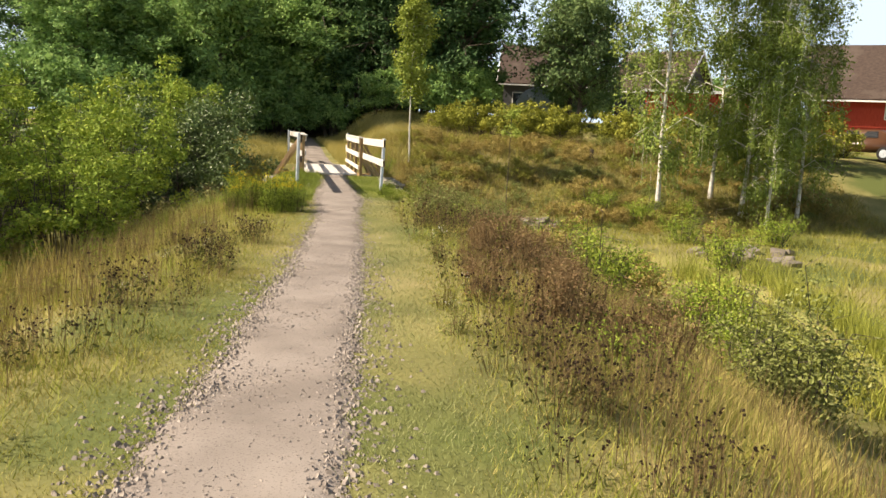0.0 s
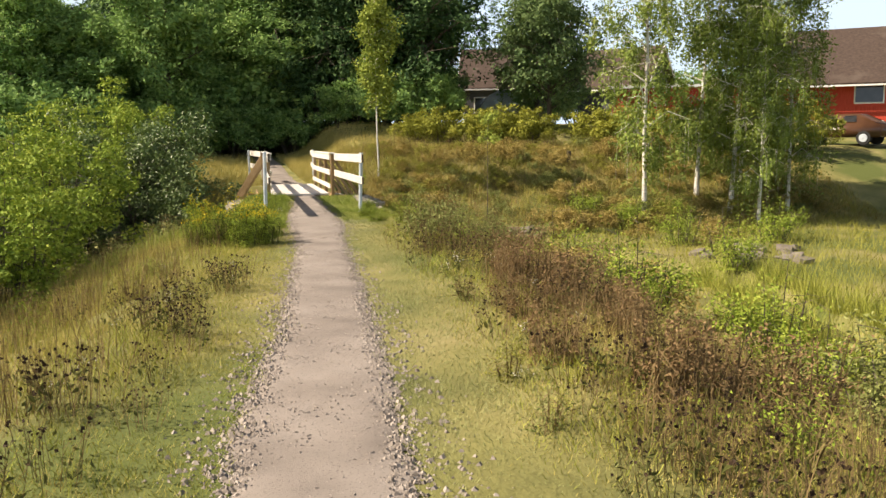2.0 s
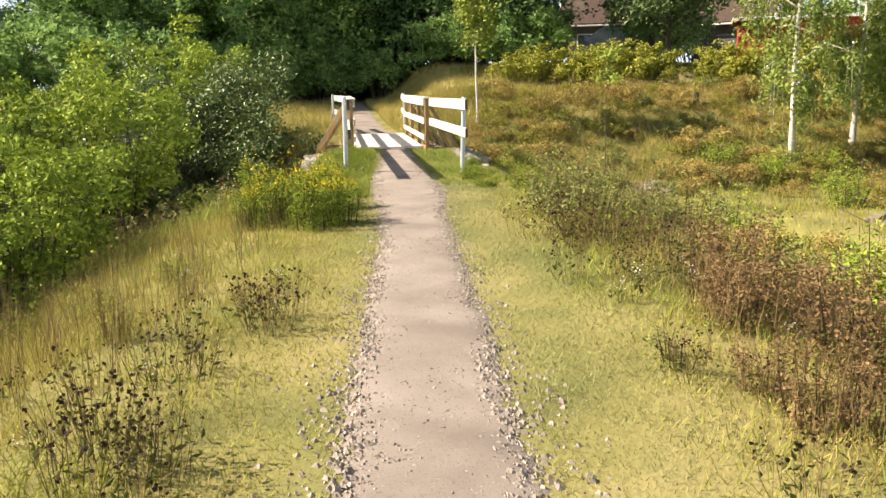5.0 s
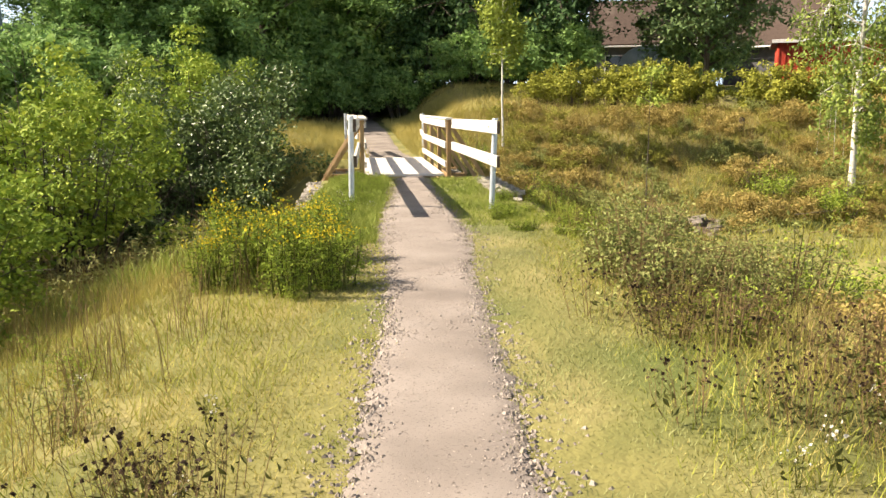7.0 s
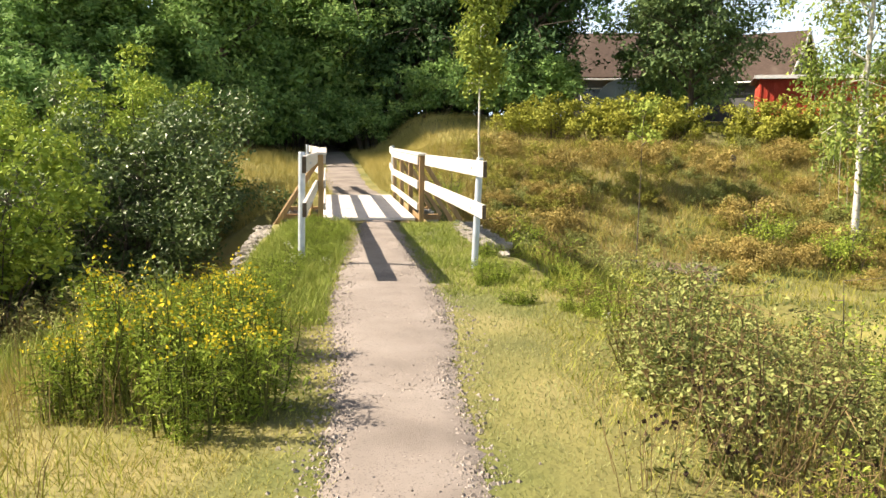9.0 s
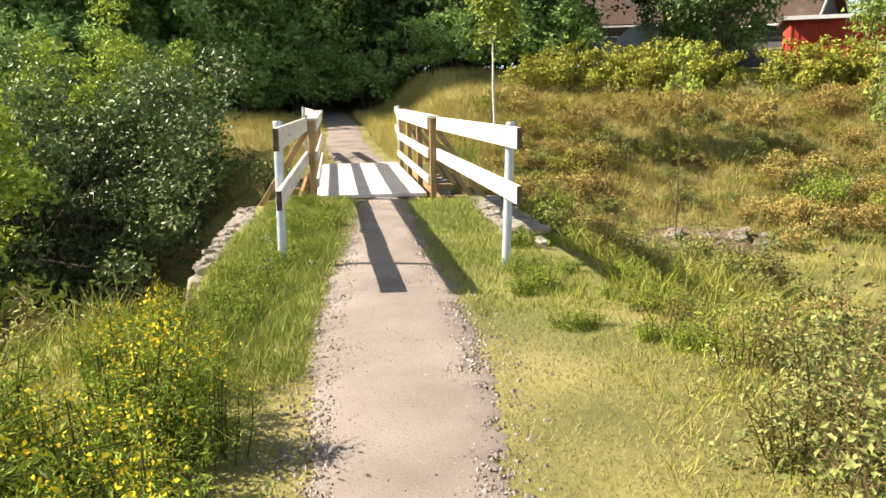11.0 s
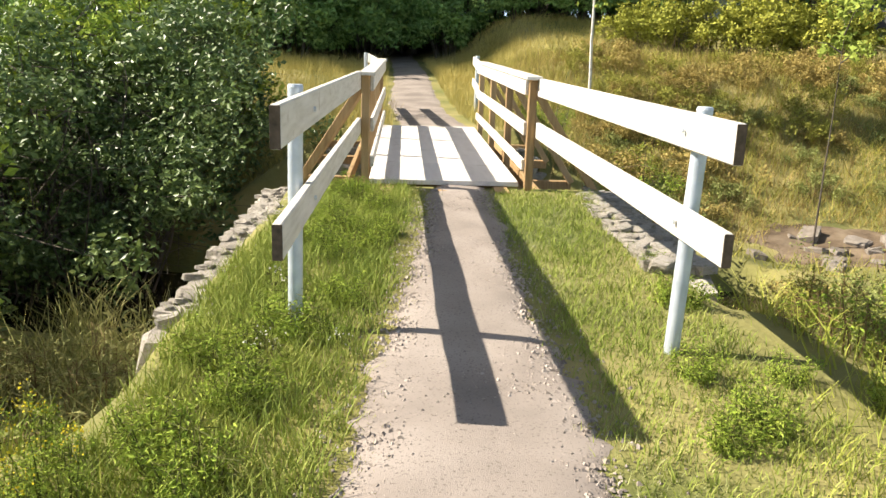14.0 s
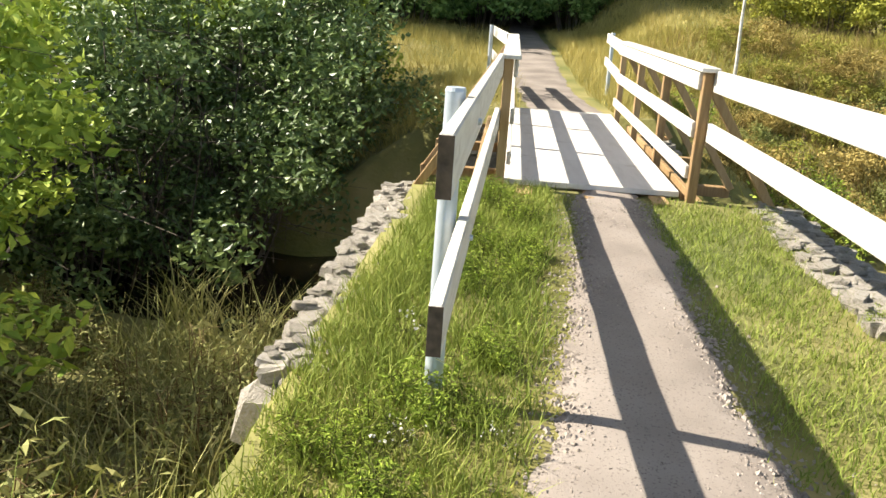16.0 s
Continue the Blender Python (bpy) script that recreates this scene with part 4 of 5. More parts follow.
elder = build_shrub("green_bush", 96, 1.25, 0.65, 2600, 0.058, BRIGHT_LEAF, BARK, stems=16, clump=0.14)
put_first(elder, 3.7, -11.2, 1.0, 0, "bright green bush on the slope above the stream", "green bushes")
for x, y, s in ((5.4, -12.6, 0.9), (6.4, -10.2, 1.1), (5.6, -8.0, 0.9), (10.2, -3.2, 1.1), (11.2, 1.2, 1.0), (14.2, 1.0, 1.1), (2.9, 3.9, 1.25), (3.6, 6.0, 0.9), (2.0, 6.6, 0.7), (11.6, 5.2, 1.1), (10.2, 6.6, 1.0), (13.6, 5.8, 0.9), (4.6, 1.4, 0.8), (5.2, -5.0, 1.1), (2.6, 1.2, 0.9)):
    plant(elder, x, y, s, None, "bright green bush beside the stream", "green bushes", rnd=rh)
rust = [build_shrub("bank_shrub", 100 + i, 0.7, 0.85, 1900, 0.066, (RUST_GRASS, OLIVE_LEAF, RASP_LEAF, RUST_GRASS)[i], DRY_STEM, stems=7, clump=0.17, lumps=40, simple=True) for i in range(4)]
scatter(rust, "low rusty-yellow or olive shrub on the dry bank", "bank shrubs", [q for q in ((rh.uniform(2.4, 20), rh.uniform(5.0, 13.0)) for _ in range(190)) if np.hypot((q[0] - 6.9) / 1.9, (q[1] - 5.0) / 1.2) > 1] + [(rh.uniform(8, 17), rh.uniform(1, 6)) for _ in range(9)] + [(rh.uniform(3.2, 7.5), rh.uniform(-10, -0.5)) for _ in range(24)], (0.4, 1.1))
yarrow = [build_weed("yarrow", 110 + i, 0.34, 0.08, 4, 16, 0.022, WHITE_FLOWER, GREEN_STEM, leaf_n=12) for i in range(2)]
scatter(yarrow, "yarrow with small white flower heads in the grass", "yarrow plants", strewn(10, 1.0, 2.2, -17, -7) + strewn(8, -2.0, -0.9, -18, -10) + strewn(4, -1.2, -0.6, -5.2, -3.0), (0.5, 0.8))


# ---- rocks by the stream, bare earth and a stump ----
ring, spokes = np.linspace(0, 1, 9), np.linspace(0, 2 * np.pi, 40, endpoint=False)
RR, AA = np.meshgrid(ring, spokes, indexing="ij")
EX = 6.9 + 1.75 * RR * np.cos(AA) * (1 + 0.12 * np.sin(3 * AA + 1) + 0.08 * np.sin(7 * AA))
EY = 5.0 + 0.9 * RR * np.sin(AA) * (1 + 0.12 * np.sin(3 * AA + 1) + 0.08 * np.sin(7 * AA))
EZ = ground(EX, EY) + 0.03 * (1 - RR ** 4) + 0.025 * wavy(EX, EY, 6.0) * (1 - RR ** 3)
a, b = np.meshgrid(np.arange(8), np.arange(40), indexing="ij")
earth = sheet("bare_earth", np.stack([EX, EY, EZ], -1).reshape(-1, 3), np.stack([a * 40 + b, (a + 1) * 40 + b, (a + 1) * 40 + (b + 1) % 40, a * 40 + (b + 1) % 40], -1).reshape(-1, 4), DIRT, smooth=True)
tagged(earth, "bare brown earth laid open on the stream bank", "earth", kind="structure")

for i in range(46):
    k = i < 20
    x, y = (rh.gauss(12.1, 1.1), rh.gauss(-1.2, 0.7)) if k else (rh.gauss(6.9, 0.9), rh.gauss(4.7, 0.45))
    s = rh.uniform(0.15, 0.45) if k else rh.uniform(0.12, 0.35)
    r = new("rock", bpy.data.meshes.new_from_object(bpy.data.objects["stone"]) if i == 0 else bpy.data.objects["rock"].data)
    if i == 0:
        r.data.materials.clear()
        r.data.materials.append(ROCK)
    r.matrix_world = Matrix.LocRotScale((x, y, spot(x, y, s * 0.12)), Euler((rh.uniform(-0.3, 0.3), rh.uniform(-0.3, 0.3), rh.uniform(0, 6))), (s * 1.3, s, s * 0.6))
    tagged(r, "pale grey rock lying by the stream", "rock", "rocks by the stream")
v, f = tube_arrays([(0, 0, -0.1), (0.01, 0, 0.2), (0.03, 0.02, 0.45), (0.03, 0.02, 0.46)], [0.13, 0.1, 0.085, 0.01], 9)
stump = sheet("tree_stump", v, f, BARK, smooth=True)
stump.matrix_world = pose(11.4, 11.0, spot(11.4, 11.0))
tagged(stump, "short dark tree stump on the dry bank", "stump")


# ---- houses and things beyond the hedge ----
def build_house(name, x, y, z, turn, length, depth, wall_h, roof_h, wall_mat, label, over=0.5, windows=(), chimney=False):
    """A gabled house with its ridge along local x; the front is local -y."""
    h = tagged(empty(name, x, y, z, turn), label, "house")
    L, D = length / 2, depth / 2
    bm = bmesh.new()
    box(bm, -L, L, -D, D, -0.8, wall_h)
    for s in (-1, 1):
        vs = [bm.verts.new((s * L, -D, wall_h)), bm.verts.new((s * L, D, wall_h)), bm.verts.new((s * L, 0, wall_h + roof_h))]
        vt = [bm.verts.new((s * (L - 0.15), q.co.y, q.co.z)) for q in vs]
        bm.faces.new(vs), bm.faces.new(vt)
        for i in range(3):
            bm.faces.new((vs[i], vs[(i + 1) % 3], vt[(i + 1) % 3], vt[i]))
    wall = part("wall", bm, wall_mat, h)
    slope = roof_h / D
    for s in (-1, 1):
        roof = beam("roof", (-L - over, s * (D + over) / 2, wall_h + roof_h - slope * (D + over) / 2 + 0.13), (L + over, s * (D + over) / 2, wall_h + roof_h - slope * (D + over) / 2 + 0.13), math.hypot(D + over, slope * (D + over)), 0.16, ROOF, h, up=(0, s * slope, 1))
        for e in (-1, 1):
            ex = e * (L + over + 0.02)
            beam("barge_board", (ex, s * (D + over), wall_h - slope * over + 0.08), (ex, 0, wall_h + roof_h + 0.08), 0.05, 0.22, TRIM, roof)
        beam("gutter", (-L - over, s * (D + over + 0.06), wall_h - slope * over + 0.05), (L + over, s * (D + over + 0.06), wall_h - slope * over + 0.05), 0.12, 0.1, TRIM, roof)
    for wx, wz, ww, wh in windows:
        bm = bmesh.new()
        box(bm, wx - ww / 2, wx + ww / 2, -D - 0.05, -D + 0.02, wz, wz + wh, 0.01)
        w = part("window", bm, TRIM, h)
        bm = bmesh.new()
        box(bm, wx - ww / 2 + 0.08, wx + ww / 2 - 0.08, -D - 0.07, -D - 0.04, wz + 0.08, wz + wh - 0.08)
        part("pane", bm, PANE, w)
    if chimney:
        bm = bmesh.new()
        box(bm, L * 0.2, L * 0.2 + 0.6, -0.3, 0.3, wall_h + roof_h - 0.4, wall_h + roof_h + 0.7, 0.03)
        part("chimney", bm, DARK_TRIM, h)
    return h


build_house("house", 18.3, 43.0, 2.4, -17, 6.0, 9, 3.0, 3.0, GREY_WALL, "grey house with a wide brown tiled roof beyond the trees", windows=((-1.6, 1.0, 1.4, 1.2), (1.0, 1.0, 1.4, 1.2)))
build_house("house", 27.6, 41.0, 2.6, -48, 5.4, 5.4, 3.1, 2.7, GREY_WALL, "grey gabled house with a brown roof behind the red garage", over=0.6)
build_house("red_house", 39.0, 22.8, 2.4, -38, 16, 9, 2.5, 3.1, RED_WALL, "long red wooden house with a brown tiled roof", over=0.9, windows=((-3.0, 0.9, 1.6, 1.2), (1.5, 0.9, 1.6, 1.2)), chimney=True)

garage = tagged(empty("red_garage", 24.9, 26.6, 2.3, -25), "low red wooden garage with a flat white-edged roof", "garage")
bm = bmesh.new()
box(bm, -4.2, 4.2, -2.5, 2.5, -0.6, 2.1, 0.01)
shell = part("wall", bm, RED_WALL, garage)
for i in range(28):
    bm = bmesh.new()
    box(bm, -4.15 + i * 0.3, -4.11 + i * 0.3, -2.53, -2.49, 0, 2.08)
    part("cover_batten", bm, RED_WALL, shell)
bm = bmesh.new()
box(bm, -4.5, 4.5, -2.9, 2.8, 2.1, 2.24, 0.02)
roof = part("roof", bm, DARK_TRIM, garage)
beam("fascia", (-4.5, -2.92, 2.16), (4.5, -2.92, 2.16), 0.03, 0.17, TRIM, roof)
bm = bmesh.new()
box(bm, 1.9, 2.75, -2.56, -2.5, 0, 1.95, 0.01)
gdoor = part("door", bm, TRIM, garage)
bm = bmesh.new()
box(bm, 2.62, 2.68, -2.62, -2.56, 0.95, 1.05, 0.01)
part("door_handle", bm, STEEL, gdoor)

trailer = tagged(empty("trailer", 23.5, 22.6, 1.95, -25), "small white trailer parked before the red garage", "trailer")
bm = bmesh.new()
box(bm, -0.9, 0.9, -0.6, 0.6, 0.4, 1.15, 0.12)
part("body", bm, TRIM, trailer, smooth=False)
for s in (-1, 1):
    v, f = tube_arrays([(0, s * 0.6, 0.3), (0, s * 0.62, 0.3), (0, s * 0.74, 0.3), (0, s * 0.76, 0.3)], [0.05, 0.3, 0.3, 0.05], 16)
    sheet("wheel", v, f, RUBBER, trailer)
beam("drawbar", (0.9, 0, 0.45), (1.8, 0, 0.4), 0.07, 0.07, STEEL, trailer)

green = tagged(empty("greenhouse", 14.0, 28.6, 2.2, -20), "grey-white round-topped plastic greenhouse behind the hedge", "greenhouse")
ang = np.linspace(0, np.pi, 13)
arch = np.stack([1.55 * np.cos(ang), 2.15 * np.sin(ang) ** 0.75], 1)
v = np.array([(x, yy, max(z, 0) - 0.05) for yy in (-1.6, 1.6) for x, z in arch])
f = np.array([(i, i + 1, i + 14, i + 13) for i in range(12)])
sheet("cover", v, f, MILK_GLASS, green, smooth=True)
bm = bmesh.new()
bm.faces.new([bm.verts.new((x, -1.6, max(z, 0) - 0.05)) for x, z in arch])
bmesh.ops.triangulate(bm, faces=bm.faces)
part("front_sheet", bm, MILK_GLASS, green)
for yy in (-1.6, 0, 1.6):
    v, f = tube_arrays([(x * 1.01, yy, max(z, 0) * 1.01 - 0.05) for x, z in arch], [0.025] * 13, 6)
    sheet("hoop", v, f, STEEL, green)
for x in (-0.45, 0.45):
    beam("door_post", (x, -1.62, -0.05), (x, -1.62, 1.8), 0.05, 0.05, STEEL, green, up=(0, 1, 0))

car = tagged(empty("parked_car", 26.2, 13.6, float(ground(26.2, 13.6)), -60), "bronze-brown car parked near the red house", "car")
bm = bmesh.new()
prof = ((-2.1, 0.35), (-2.1, 0.8), (-1.95, 0.95), (-1.1, 1.02), (-0.45, 1.42), (0.9, 1.45), (1.7, 1.05), (2.1, 0.95), (2.12, 0.35))
sides = [[bm.verts.new((x, s * (0.83 if z < 1.1 else 0.66), z)) for x, z in prof] for s in (-1, 1)]
bm.faces.new(sides[0]), bm.faces.new(sides[1][::-1])
for i in range(len(prof)):
    j = (i + 1) % len(prof)
    bm.faces.new((sides[0][i], sides[1][i], sides[1][j], sides[0][j]))
bmesh.ops.bevel(bm, geom=bm.edges[:], offset=0.04, segments=2, affect="EDGES")
body = part("body", bm, CAR_PAINT, car, smooth=True)
for s in (-1, 1):
    for a, b in ((-0.75, 0.1), (0.2, 1.0)):
        bm = bmesh.new()
        q = [bm.verts.new(p) for p in ((a, s * 0.81, 1.06), (b, s * 0.81, 1.06), (b - 0.05, s * 0.7, 1.36), (a + 0.25, s * 0.7, 1.36))]
        bm.faces.new(q)
        bmesh.ops.solidify(bm, geom=bm.faces[:], thickness=0.02)
        part("side_window", bm, PANE, body)
    for x in (-1.3, 1.35):
        v, f = tube_arrays([(x, s * 0.66, 0.32), (x, s * 0.66, 0.32), (x, s * 0.85, 0.32), (x, s * 0.86, 0.32)], [0.05, 0.32, 0.32, 0.2], 18)
        wheel = sheet("wheel", v, f, RUBBER, car)
        v, f = tube_arrays([(x, s * 0.84, 0.32), (x, s * 0.875, 0.32), (x, s * 0.88, 0.32)], [0.19, 0.19, 0.02], 14)
        sheet("rim", v, f, STEEL, wheel)
    bm = bmesh.new()
    box(bm, -2.13, -2.06, s * 0.6 - 0.15, s * 0.6 + 0.15, 0.66, 0.8, 0.02)
    part("headlight", bm, PANE, body)

# ---- lattice mast behind the thicket ----
mast = tagged(empty("lattice_mast", -16.6, 20.5, float(ground(-16.6, 20.5)), 12), "tall blue-grey steel lattice mast behind the bushes", "mast")
half, tall = 0.95, 14.5


def leg_at(i, z):
    k = half * (1 - 0.45 * z / tall)
    return Vector((k * (1, 1, -1, -1)[i], k * (1, -1, -1, 1)[i], z))


for i in range(4):
    beam("leg", leg_at(i, -0.5), leg_at(i, tall), 0.17, 0.17, MAST_STEEL, mast, bevel=0.02, up=(0, 1, 0))
    for k in range(8):
        z = 0.3 + k * 1.8
        beam("crossbar", leg_at(i, z), leg_at((i + 1) % 4, z), 0.16, 0.16, MAST_STEEL, mast, bevel=0.02)
        if k < 7:
            beam("diagonal", leg_at(i, z), leg_at((i + 1) % 4, z + 1.8), 0.03, 0.03, MAST_STEEL, mast, bevel=0.01)


# ---- grass, reeds and gravel ----
gr = np.random.default_rng(77)


def grass(name, x, y, h, width, lean, material, label, short=False):
    """A stand of single blades on the ground."""
    z = ground(x, y)
    keep = (z > WATER_Z - 0.1) & (np.hypot((x - 6.9) / 1.6, (y - 5.0) / 0.8) + 0.25 * wavy(x, y, 4.0) > 1)
    x, y, z, h = x[keep], y[keep], z[keep], h[keep]
    v, f = blade_arrays(x, y, z, h, width, lean, gr)
    if short:
        v = v.reshape(-1, 6, 3)[:, [0, 1, 3, 4]].reshape(-1, 3)
        f = np.arange(len(v)).reshape(-1, 4)
    ob = sheet(name, v, f, material)
    return tagged(ob, label, "grass", kind="stuff")


def band(n, d0, d1, y0, y1, bias=1.0):
    y = gr.uniform(y0, y1, n)
    d = d0 + (d1 - d0) * gr.uniform(0, 1, n) ** bias
    return path_x(y) + d, y


def tufted(x, y, n, spread):
    """Draw points together into tufts."""
    k = gr.integers(0, len(x), n)
    return x[k] + gr.normal(0, spread, n), y[k] + gr.normal(0, spread, n)


def edge_band(n, side, d0, d1, y0, y1, bias=1.0):
    """Points beside the path, from d0 to d1 outside its edge."""
    y = gr.uniform(y0, y1, n)
    d = d0 + (d1 - d0) * gr.uniform(0, 1, n) ** bias
    west, east = path_edges(y)
    return np.where(side < 0, west - d, east + d), y


def outside(x, y):
    """Distance outside the path's edge, negative on the path."""
    west, east = path_edges(y)
    return np.maximum(west - x, x - east)


for side, lab in ((-1, "short pale green trodden grass along the path"), (1, "short dry grey-green grass strip along the path")):
    x, y = edge_band(62000, side, -0.03, 1.0, -22.5, -0.1)
    thin = gr.uniform(0, 1, len(x)) < 0.25 + 0.75 * smooth01(-0.03, 0.22, outside(x, y) + 0.1 * wavy(x, y, 3.0))
    x, y = x[thin], y[thin]
    grass("verge_grass", x, y, gr.uniform(0.008, 0.034, len(x)) * (1 + 0.5 * wavy(x, y, 2.0)) + 0.004, 0.006, 1.2, MOSS_GRASS if side < 0 else VERGE_GRASS, lab, short=True)
x, y = band(14000, -1.48, -0.5, -6.8, -0.1)
x, y = tufted(x[:1300], y[:1300], 22000, 0.06)
keep = outside(x, y) > 0.02
x, y = x[keep], y[keep]
grass("bank_grass", x, y, gr.uniform(0.03, 0.15, len(x)), 0.006, 1.0, LUSH_GRASS, "lush green grass between path and stone wall")
x, y = band(420, -1.45, -1.05, -4.2, 0.0)
x, y = tufted(x, y, 6000, 0.05)
grass("bank_grass", x, y, gr.uniform(0.03, 0.13, len(x)), 0.006, 1.1, LUSH_GRASS, "green grass hanging over the west wall")
for s in (-1, 1):
    x, y = edge_band(520, s, -0.1, 0.16, -22, -0.3)
    x, y = tufted(x, y, 8000, 0.045)
    grass("edge_grass", x, y, gr.uniform(0.01, 0.05, len(x)), 0.005, 1.2, GREEN_GRASS if s < 0 else VERGE_GRASS, "small grass tufts creeping over the path's edge", short=True)
x, y = edge_band(1100, 1, 0.04, 1.0, -5.5, -0.1)
x, y = tufted(x, y, 13000, 0.06)
grass("bank_grass", x, y, gr.uniform(0.02, 0.08, len(x)), 0.006, 1.0, LUSH_GRASS, "short pale green grass between path and east wall")
for side, d1, n, lab in ((-1, 4.2, 52000, "ripe straw-coloured meadow grass"), (1, 4.2, 52000, "golden meadow grass on the slope")):
    x, y = edge_band(4600, side, 0.3 if side < 0 else 0.6, d1, -22.5, -5.4)
    x, y = tufted(x, y, n, 0.1)
    lim = outside(x, y) - (0.0 if side < 0 else 0.25)
    patch = 0.7 + 0.5 * wavy(x, y, 1.7, 4.0)
    tall = 0.05 + 0.26 * smooth01(0.5, 2.4, lim)
    grass("meadow_grass", x, y, gr.uniform(0.25, 1.0, len(x)) * tall * patch * smooth01(0.0, 0.8, lim) + 0.025, 0.005, 1.2, GOLD_GRASS, lab, short=True)
for side, n in ((-1, 30000), (1, 30000)):
    x, y = edge_band(3400, side, 0.25 if side < 0 else 0.55, 3.6, -22.5, -4.6)
    x, y = tufted(x, y, n, 0.12)
    lim = outside(x, y) - (0.0 if side < 0 else 0.25)
    grass("fresh_grass", x, y, gr.uniform(0.03, 0.16, len(x)) * (0.8 + 0.5 * wavy(x, y, 1.3, 9.0)) * smooth01(0.0, 0.9, lim) + 0.02, 0.006, 1.1, GREEN_GRASS, "fresh green grass among the ripe stalks", short=True)
x, y = band(260, -4.0, -1.3, -22, -8)
x, y = tufted(x, y, 2600, 0.07)
grass("dry_stalks", x, y, gr.uniform(0.3, 0.62, len(x)), 0.004, 0.35, DRY_STEM, "thin brown dry stalks standing in the meadow")
x, y = band(300, 1.5, 4.5, -22, -8)
x, y = tufted(x, y, 3000, 0.07)
grass("dry_stalks", x, y, gr.uniform(0.3, 0.6, len(x)), 0.004, 0.35, DRY_STEM, "thin brown dry stalks standing on the slope")
x, y = gr.uniform(4.5, 20, 32000), gr.uniform(-22, 5.0, 32000)
grass("flood_grass", x, y, gr.uniform(0.12, 0.36, len(x)), 0.014, 0.9, OLIVE_LEAF, "olive-green grass on the low ground by the stream", short=True)
x, y = gr.uniform(1.6, 22, 60000), gr.uniform(5.0, 15.5, 60000)
grass("bank_growth", x, y, gr.uniform(0.05, 0.26, len(x)), 0.014, 1.2, RUST_GRASS, "rusty golden growth covering the dry bank", short=True)
x, y = gr.uniform(1.6, 22, 1500), gr.uniform(5.0, 15.5, 1500)
x, y = tufted(x, y, 32000, 0.22)
grass("bank_growth", x, y, gr.uniform(0.08, 0.42, len(x)), 0.012, 1.0, OLIVE_LEAF, "olive tufts among the rusty growth of the bank", short=True)
x, y = gr.uniform(1.8, 18, 500), gr.uniform(4.6, 14.5, 500)
x, y = tufted(x, y, 5000, 0.12)
grass("dry_stalks", x, y, gr.uniform(0.3, 0.75, len(x)), 0.009, 0.4, DRY_STEM, "brown dry stalks standing on the far bank", short=True)
x, y = band(16000, 0.9, 9.0, 15.0, 23.0)
grass("far_grass", x, y, gr.uniform(0.08, 0.32, len(x)), 0.012, 1.0, GOLD_GRASS, "straw-coloured grass on the rise before the wood", short=True)
y = gr.uniform(-20, -4, 900)
x = np.interp(y, (-20, -12.5, -8.5, -4), (8, 7.4, 8.6, 9.6)) + gr.choice((-1.0, 1.0), 900) * gr.uniform(0.35, 1.2, 900)
x, y = tufted(x, y, 12000, 0.12)
grass("stream_grass", x, y, gr.uniform(0.25, 0.75, len(x)), 0.013, 0.8, GREEN_GRASS, "rank green grass hanging over the stream", short=True)
x, y = gr.uniform(1.72, 5.5, 9000), gr.uniform(-5.6, 2.0, 9000)
grass("bank_growth", x, y, gr.uniform(0.08, 0.34, len(x)), 0.009, 1.2, GREEN_GRASS, "rank yellow grass below the east wall")
x, y = band(20000, -6.0, -0.7, 5.6, 21)
grass("far_grass", x, y, gr.uniform(0.12, 0.48, len(x)), 0.009, 0.9, GOLD_GRASS, "tall straw-coloured grass beyond the bridge", short=True)
x, y = band(16000, 0.75, 3.5, 5.6, 21)
grass("far_grass", x, y, gr.uniform(0.1, 0.4, len(x)), 0.009, 0.9, GOLD_GRASS, "tall straw-coloured grass beside the far path", short=True)
x, y = gr.uniform(-12, -4.2, 12000), gr.uniform(-22, -5, 12000)
grass("rough_grass", x, y, gr.uniform(0.3, 0.7, len(x)), 0.016, 0.6, GOLD_GRASS, "rough grass before the willow thicket", short=True)
x, y = gr.uniform(-4.4, -1.95, 64), gr.uniform(-3.6, 1.2, 64)
x, y = tufted(x, y, 1500, 0.07)
grass("reeds", x, y, gr.uniform(0.25, 0.85, len(x)), 0.014, 1.1, REED_LEAF, "pale arching reeds in the ditch by the water")
x, y = gr.uniform(-4.6, -1.9, 240), gr.uniform(-7.0, -2.6, 240)
x, y = tufted(x, y, 3500, 0.1)
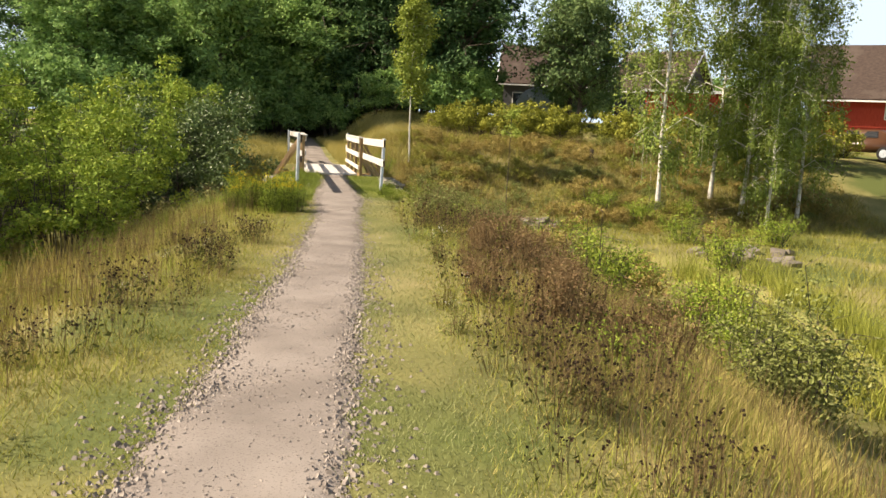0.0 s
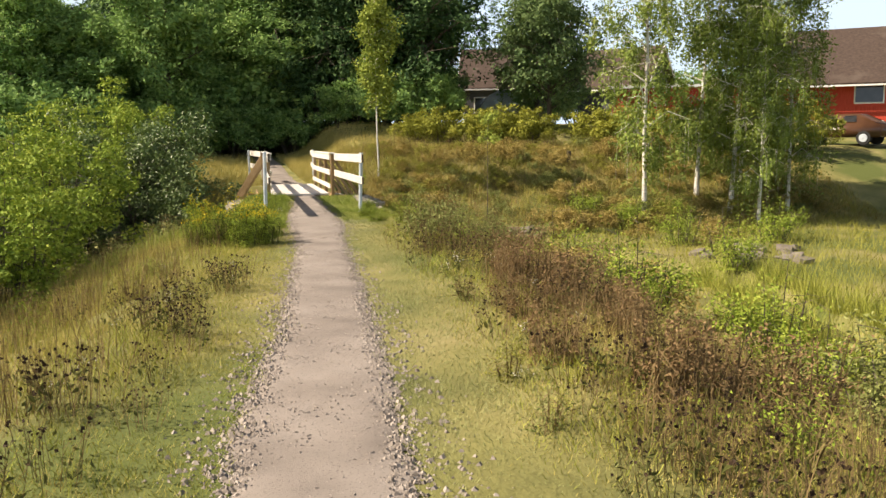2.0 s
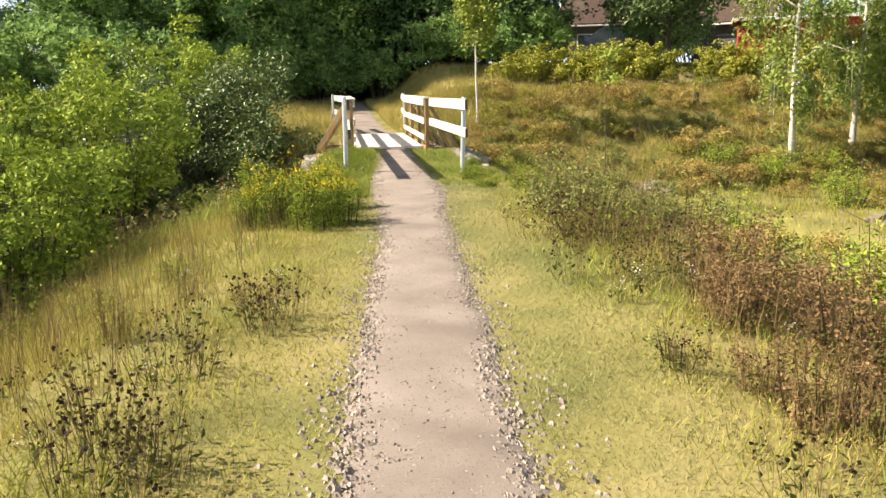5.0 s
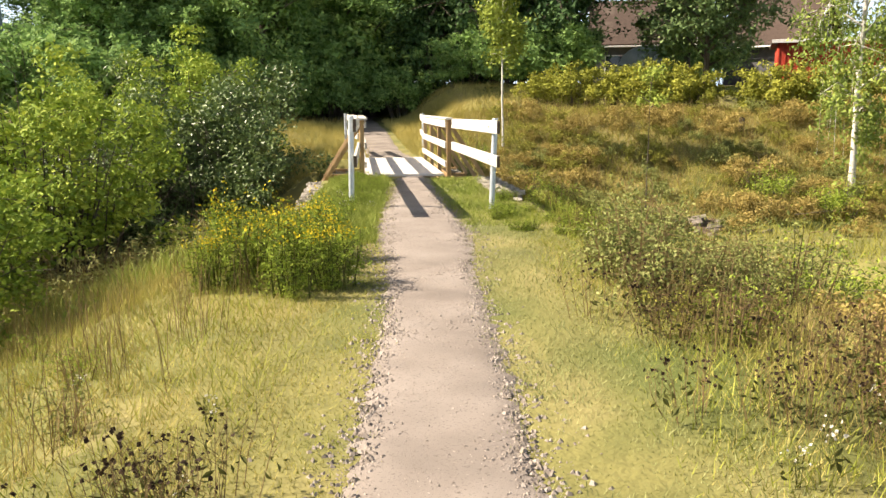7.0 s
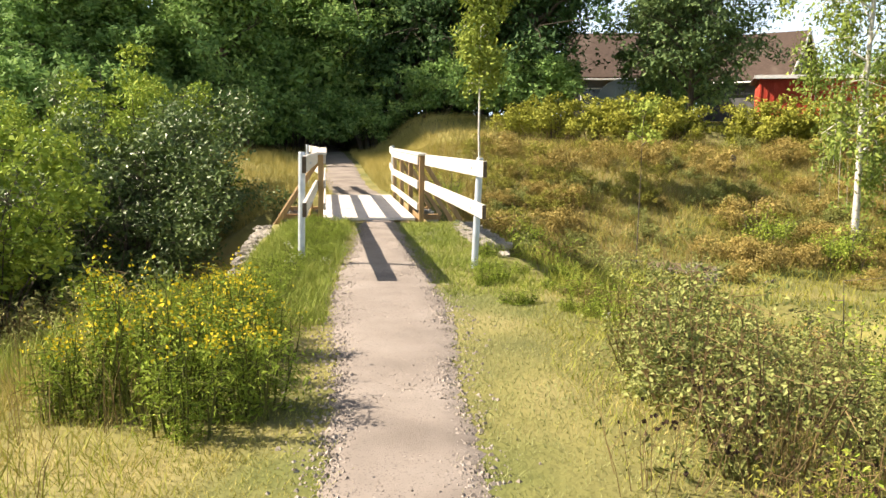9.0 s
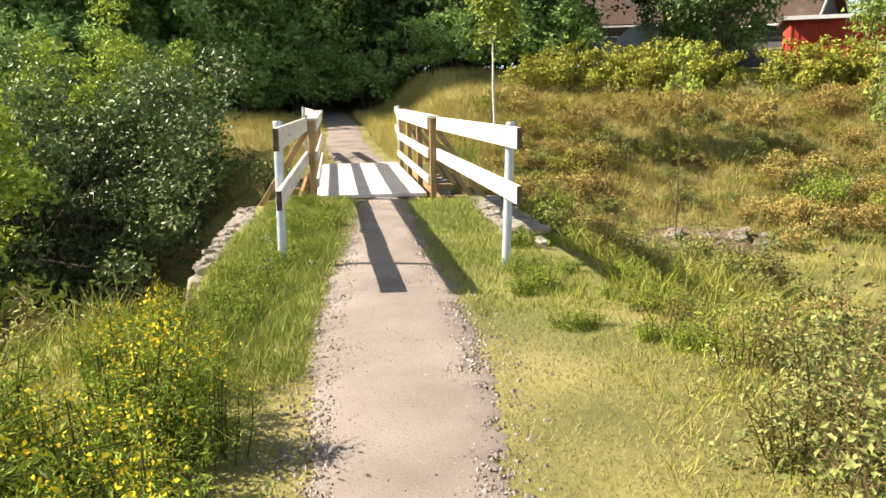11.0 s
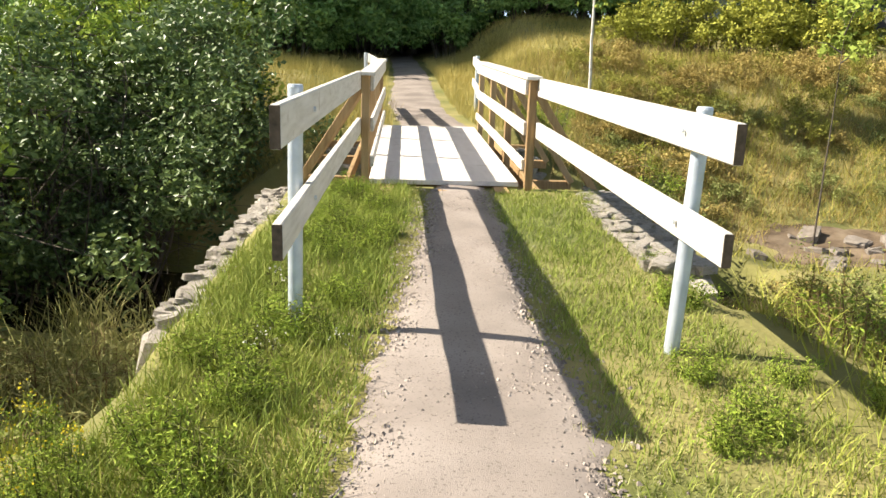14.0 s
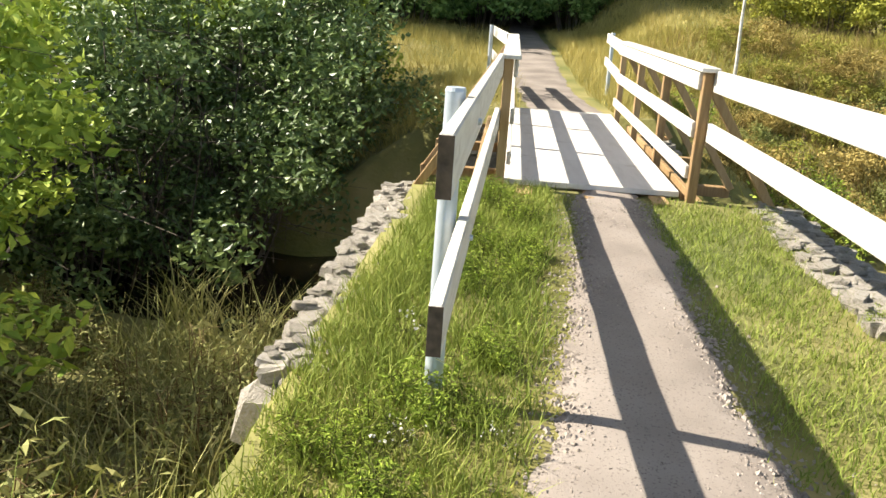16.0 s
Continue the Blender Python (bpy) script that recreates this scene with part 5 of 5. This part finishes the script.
grass("ditch_grass", x, y, gr.uniform(0.1, 0.4, len(x)), 0.01, 0.9, LUSH_GRASS, "rank green grass at the edge of the ditch")
x, y = gr.uniform(5, 30, 20000), gr.uniform(15.0, 28, 20000)
grass("lawn", x, y, gr.uniform(0.04, 0.1, len(x)), 0.03, 0.6, GREEN_GRASS, "mown green lawn behind the hedge", short=True)

# gravel on the path, coarser along its edges
n = 60000
py = -21.5 + 21.4 * gr.uniform(0, 1, n) ** 1.3
west, east = path_edges(py)
u = gr.uniform(0, 1, n)
rim = np.where(gr.uniform(0, 1, n) < 0.62, gr.normal(0.12, 0.15, n), 1 - gr.normal(0.08, 0.14, n))
rim = np.where(py < -13, 0.5 + (rim - 0.5) * gr.uniform(0.9, 1.25, n), rim)
u = np.where(gr.uniform(0, 1, n) < 0.4, rim, u)
pxx = west + (east - west) * u
size = 0.0035 + 0.012 * gr.uniform(0, 1, n) ** 3.5 * (1 + 0.4 * (np.abs(u - 0.5) > 0.3)) * (1 + 0.35 * (py < -13))
oct_v = np.array([(1, 0, -0.3), (0.1, 1, -0.3), (-1, 0.1, -0.3), (0, -1, -0.3), (0.25, 0.2, 0.5), (-0.3, -0.1, 0.45)])
oct_f = np.array([(0, 1, 4), (1, 2, 4), (2, 5, 4), (2, 3, 5), (3, 0, 5), (0, 4, 5)])
turn = gr.uniform(0, 2 * np.pi, n)
sh = oct_v[None] * gr.uniform(0.65, 1.35, (n, 6, 1)) * size[:, None, None]
ca, sa = np.cos(turn)[:, None], np.sin(turn)[:, None]
vx, vy = sh[..., 0] * ca - sh[..., 1] * sa, sh[..., 0] * sa + sh[..., 1] * ca
V = np.stack([vx + pxx[:, None], vy + py[:, None], sh[..., 2] + (ground(pxx, py) + 0.017 - 0.013 * smooth01(0.36, 0.5, np.abs(u - 0.5)))[:, None]], -1).reshape(-1, 3)
F = (np.arange(n)[:, None, None] * 6 + oct_f[None]).reshape(-1, 3)
tagged(sheet("gravel", V, F, PEBBLE), "loose grey and pink gravel along the path", "gravel", kind="stuff")
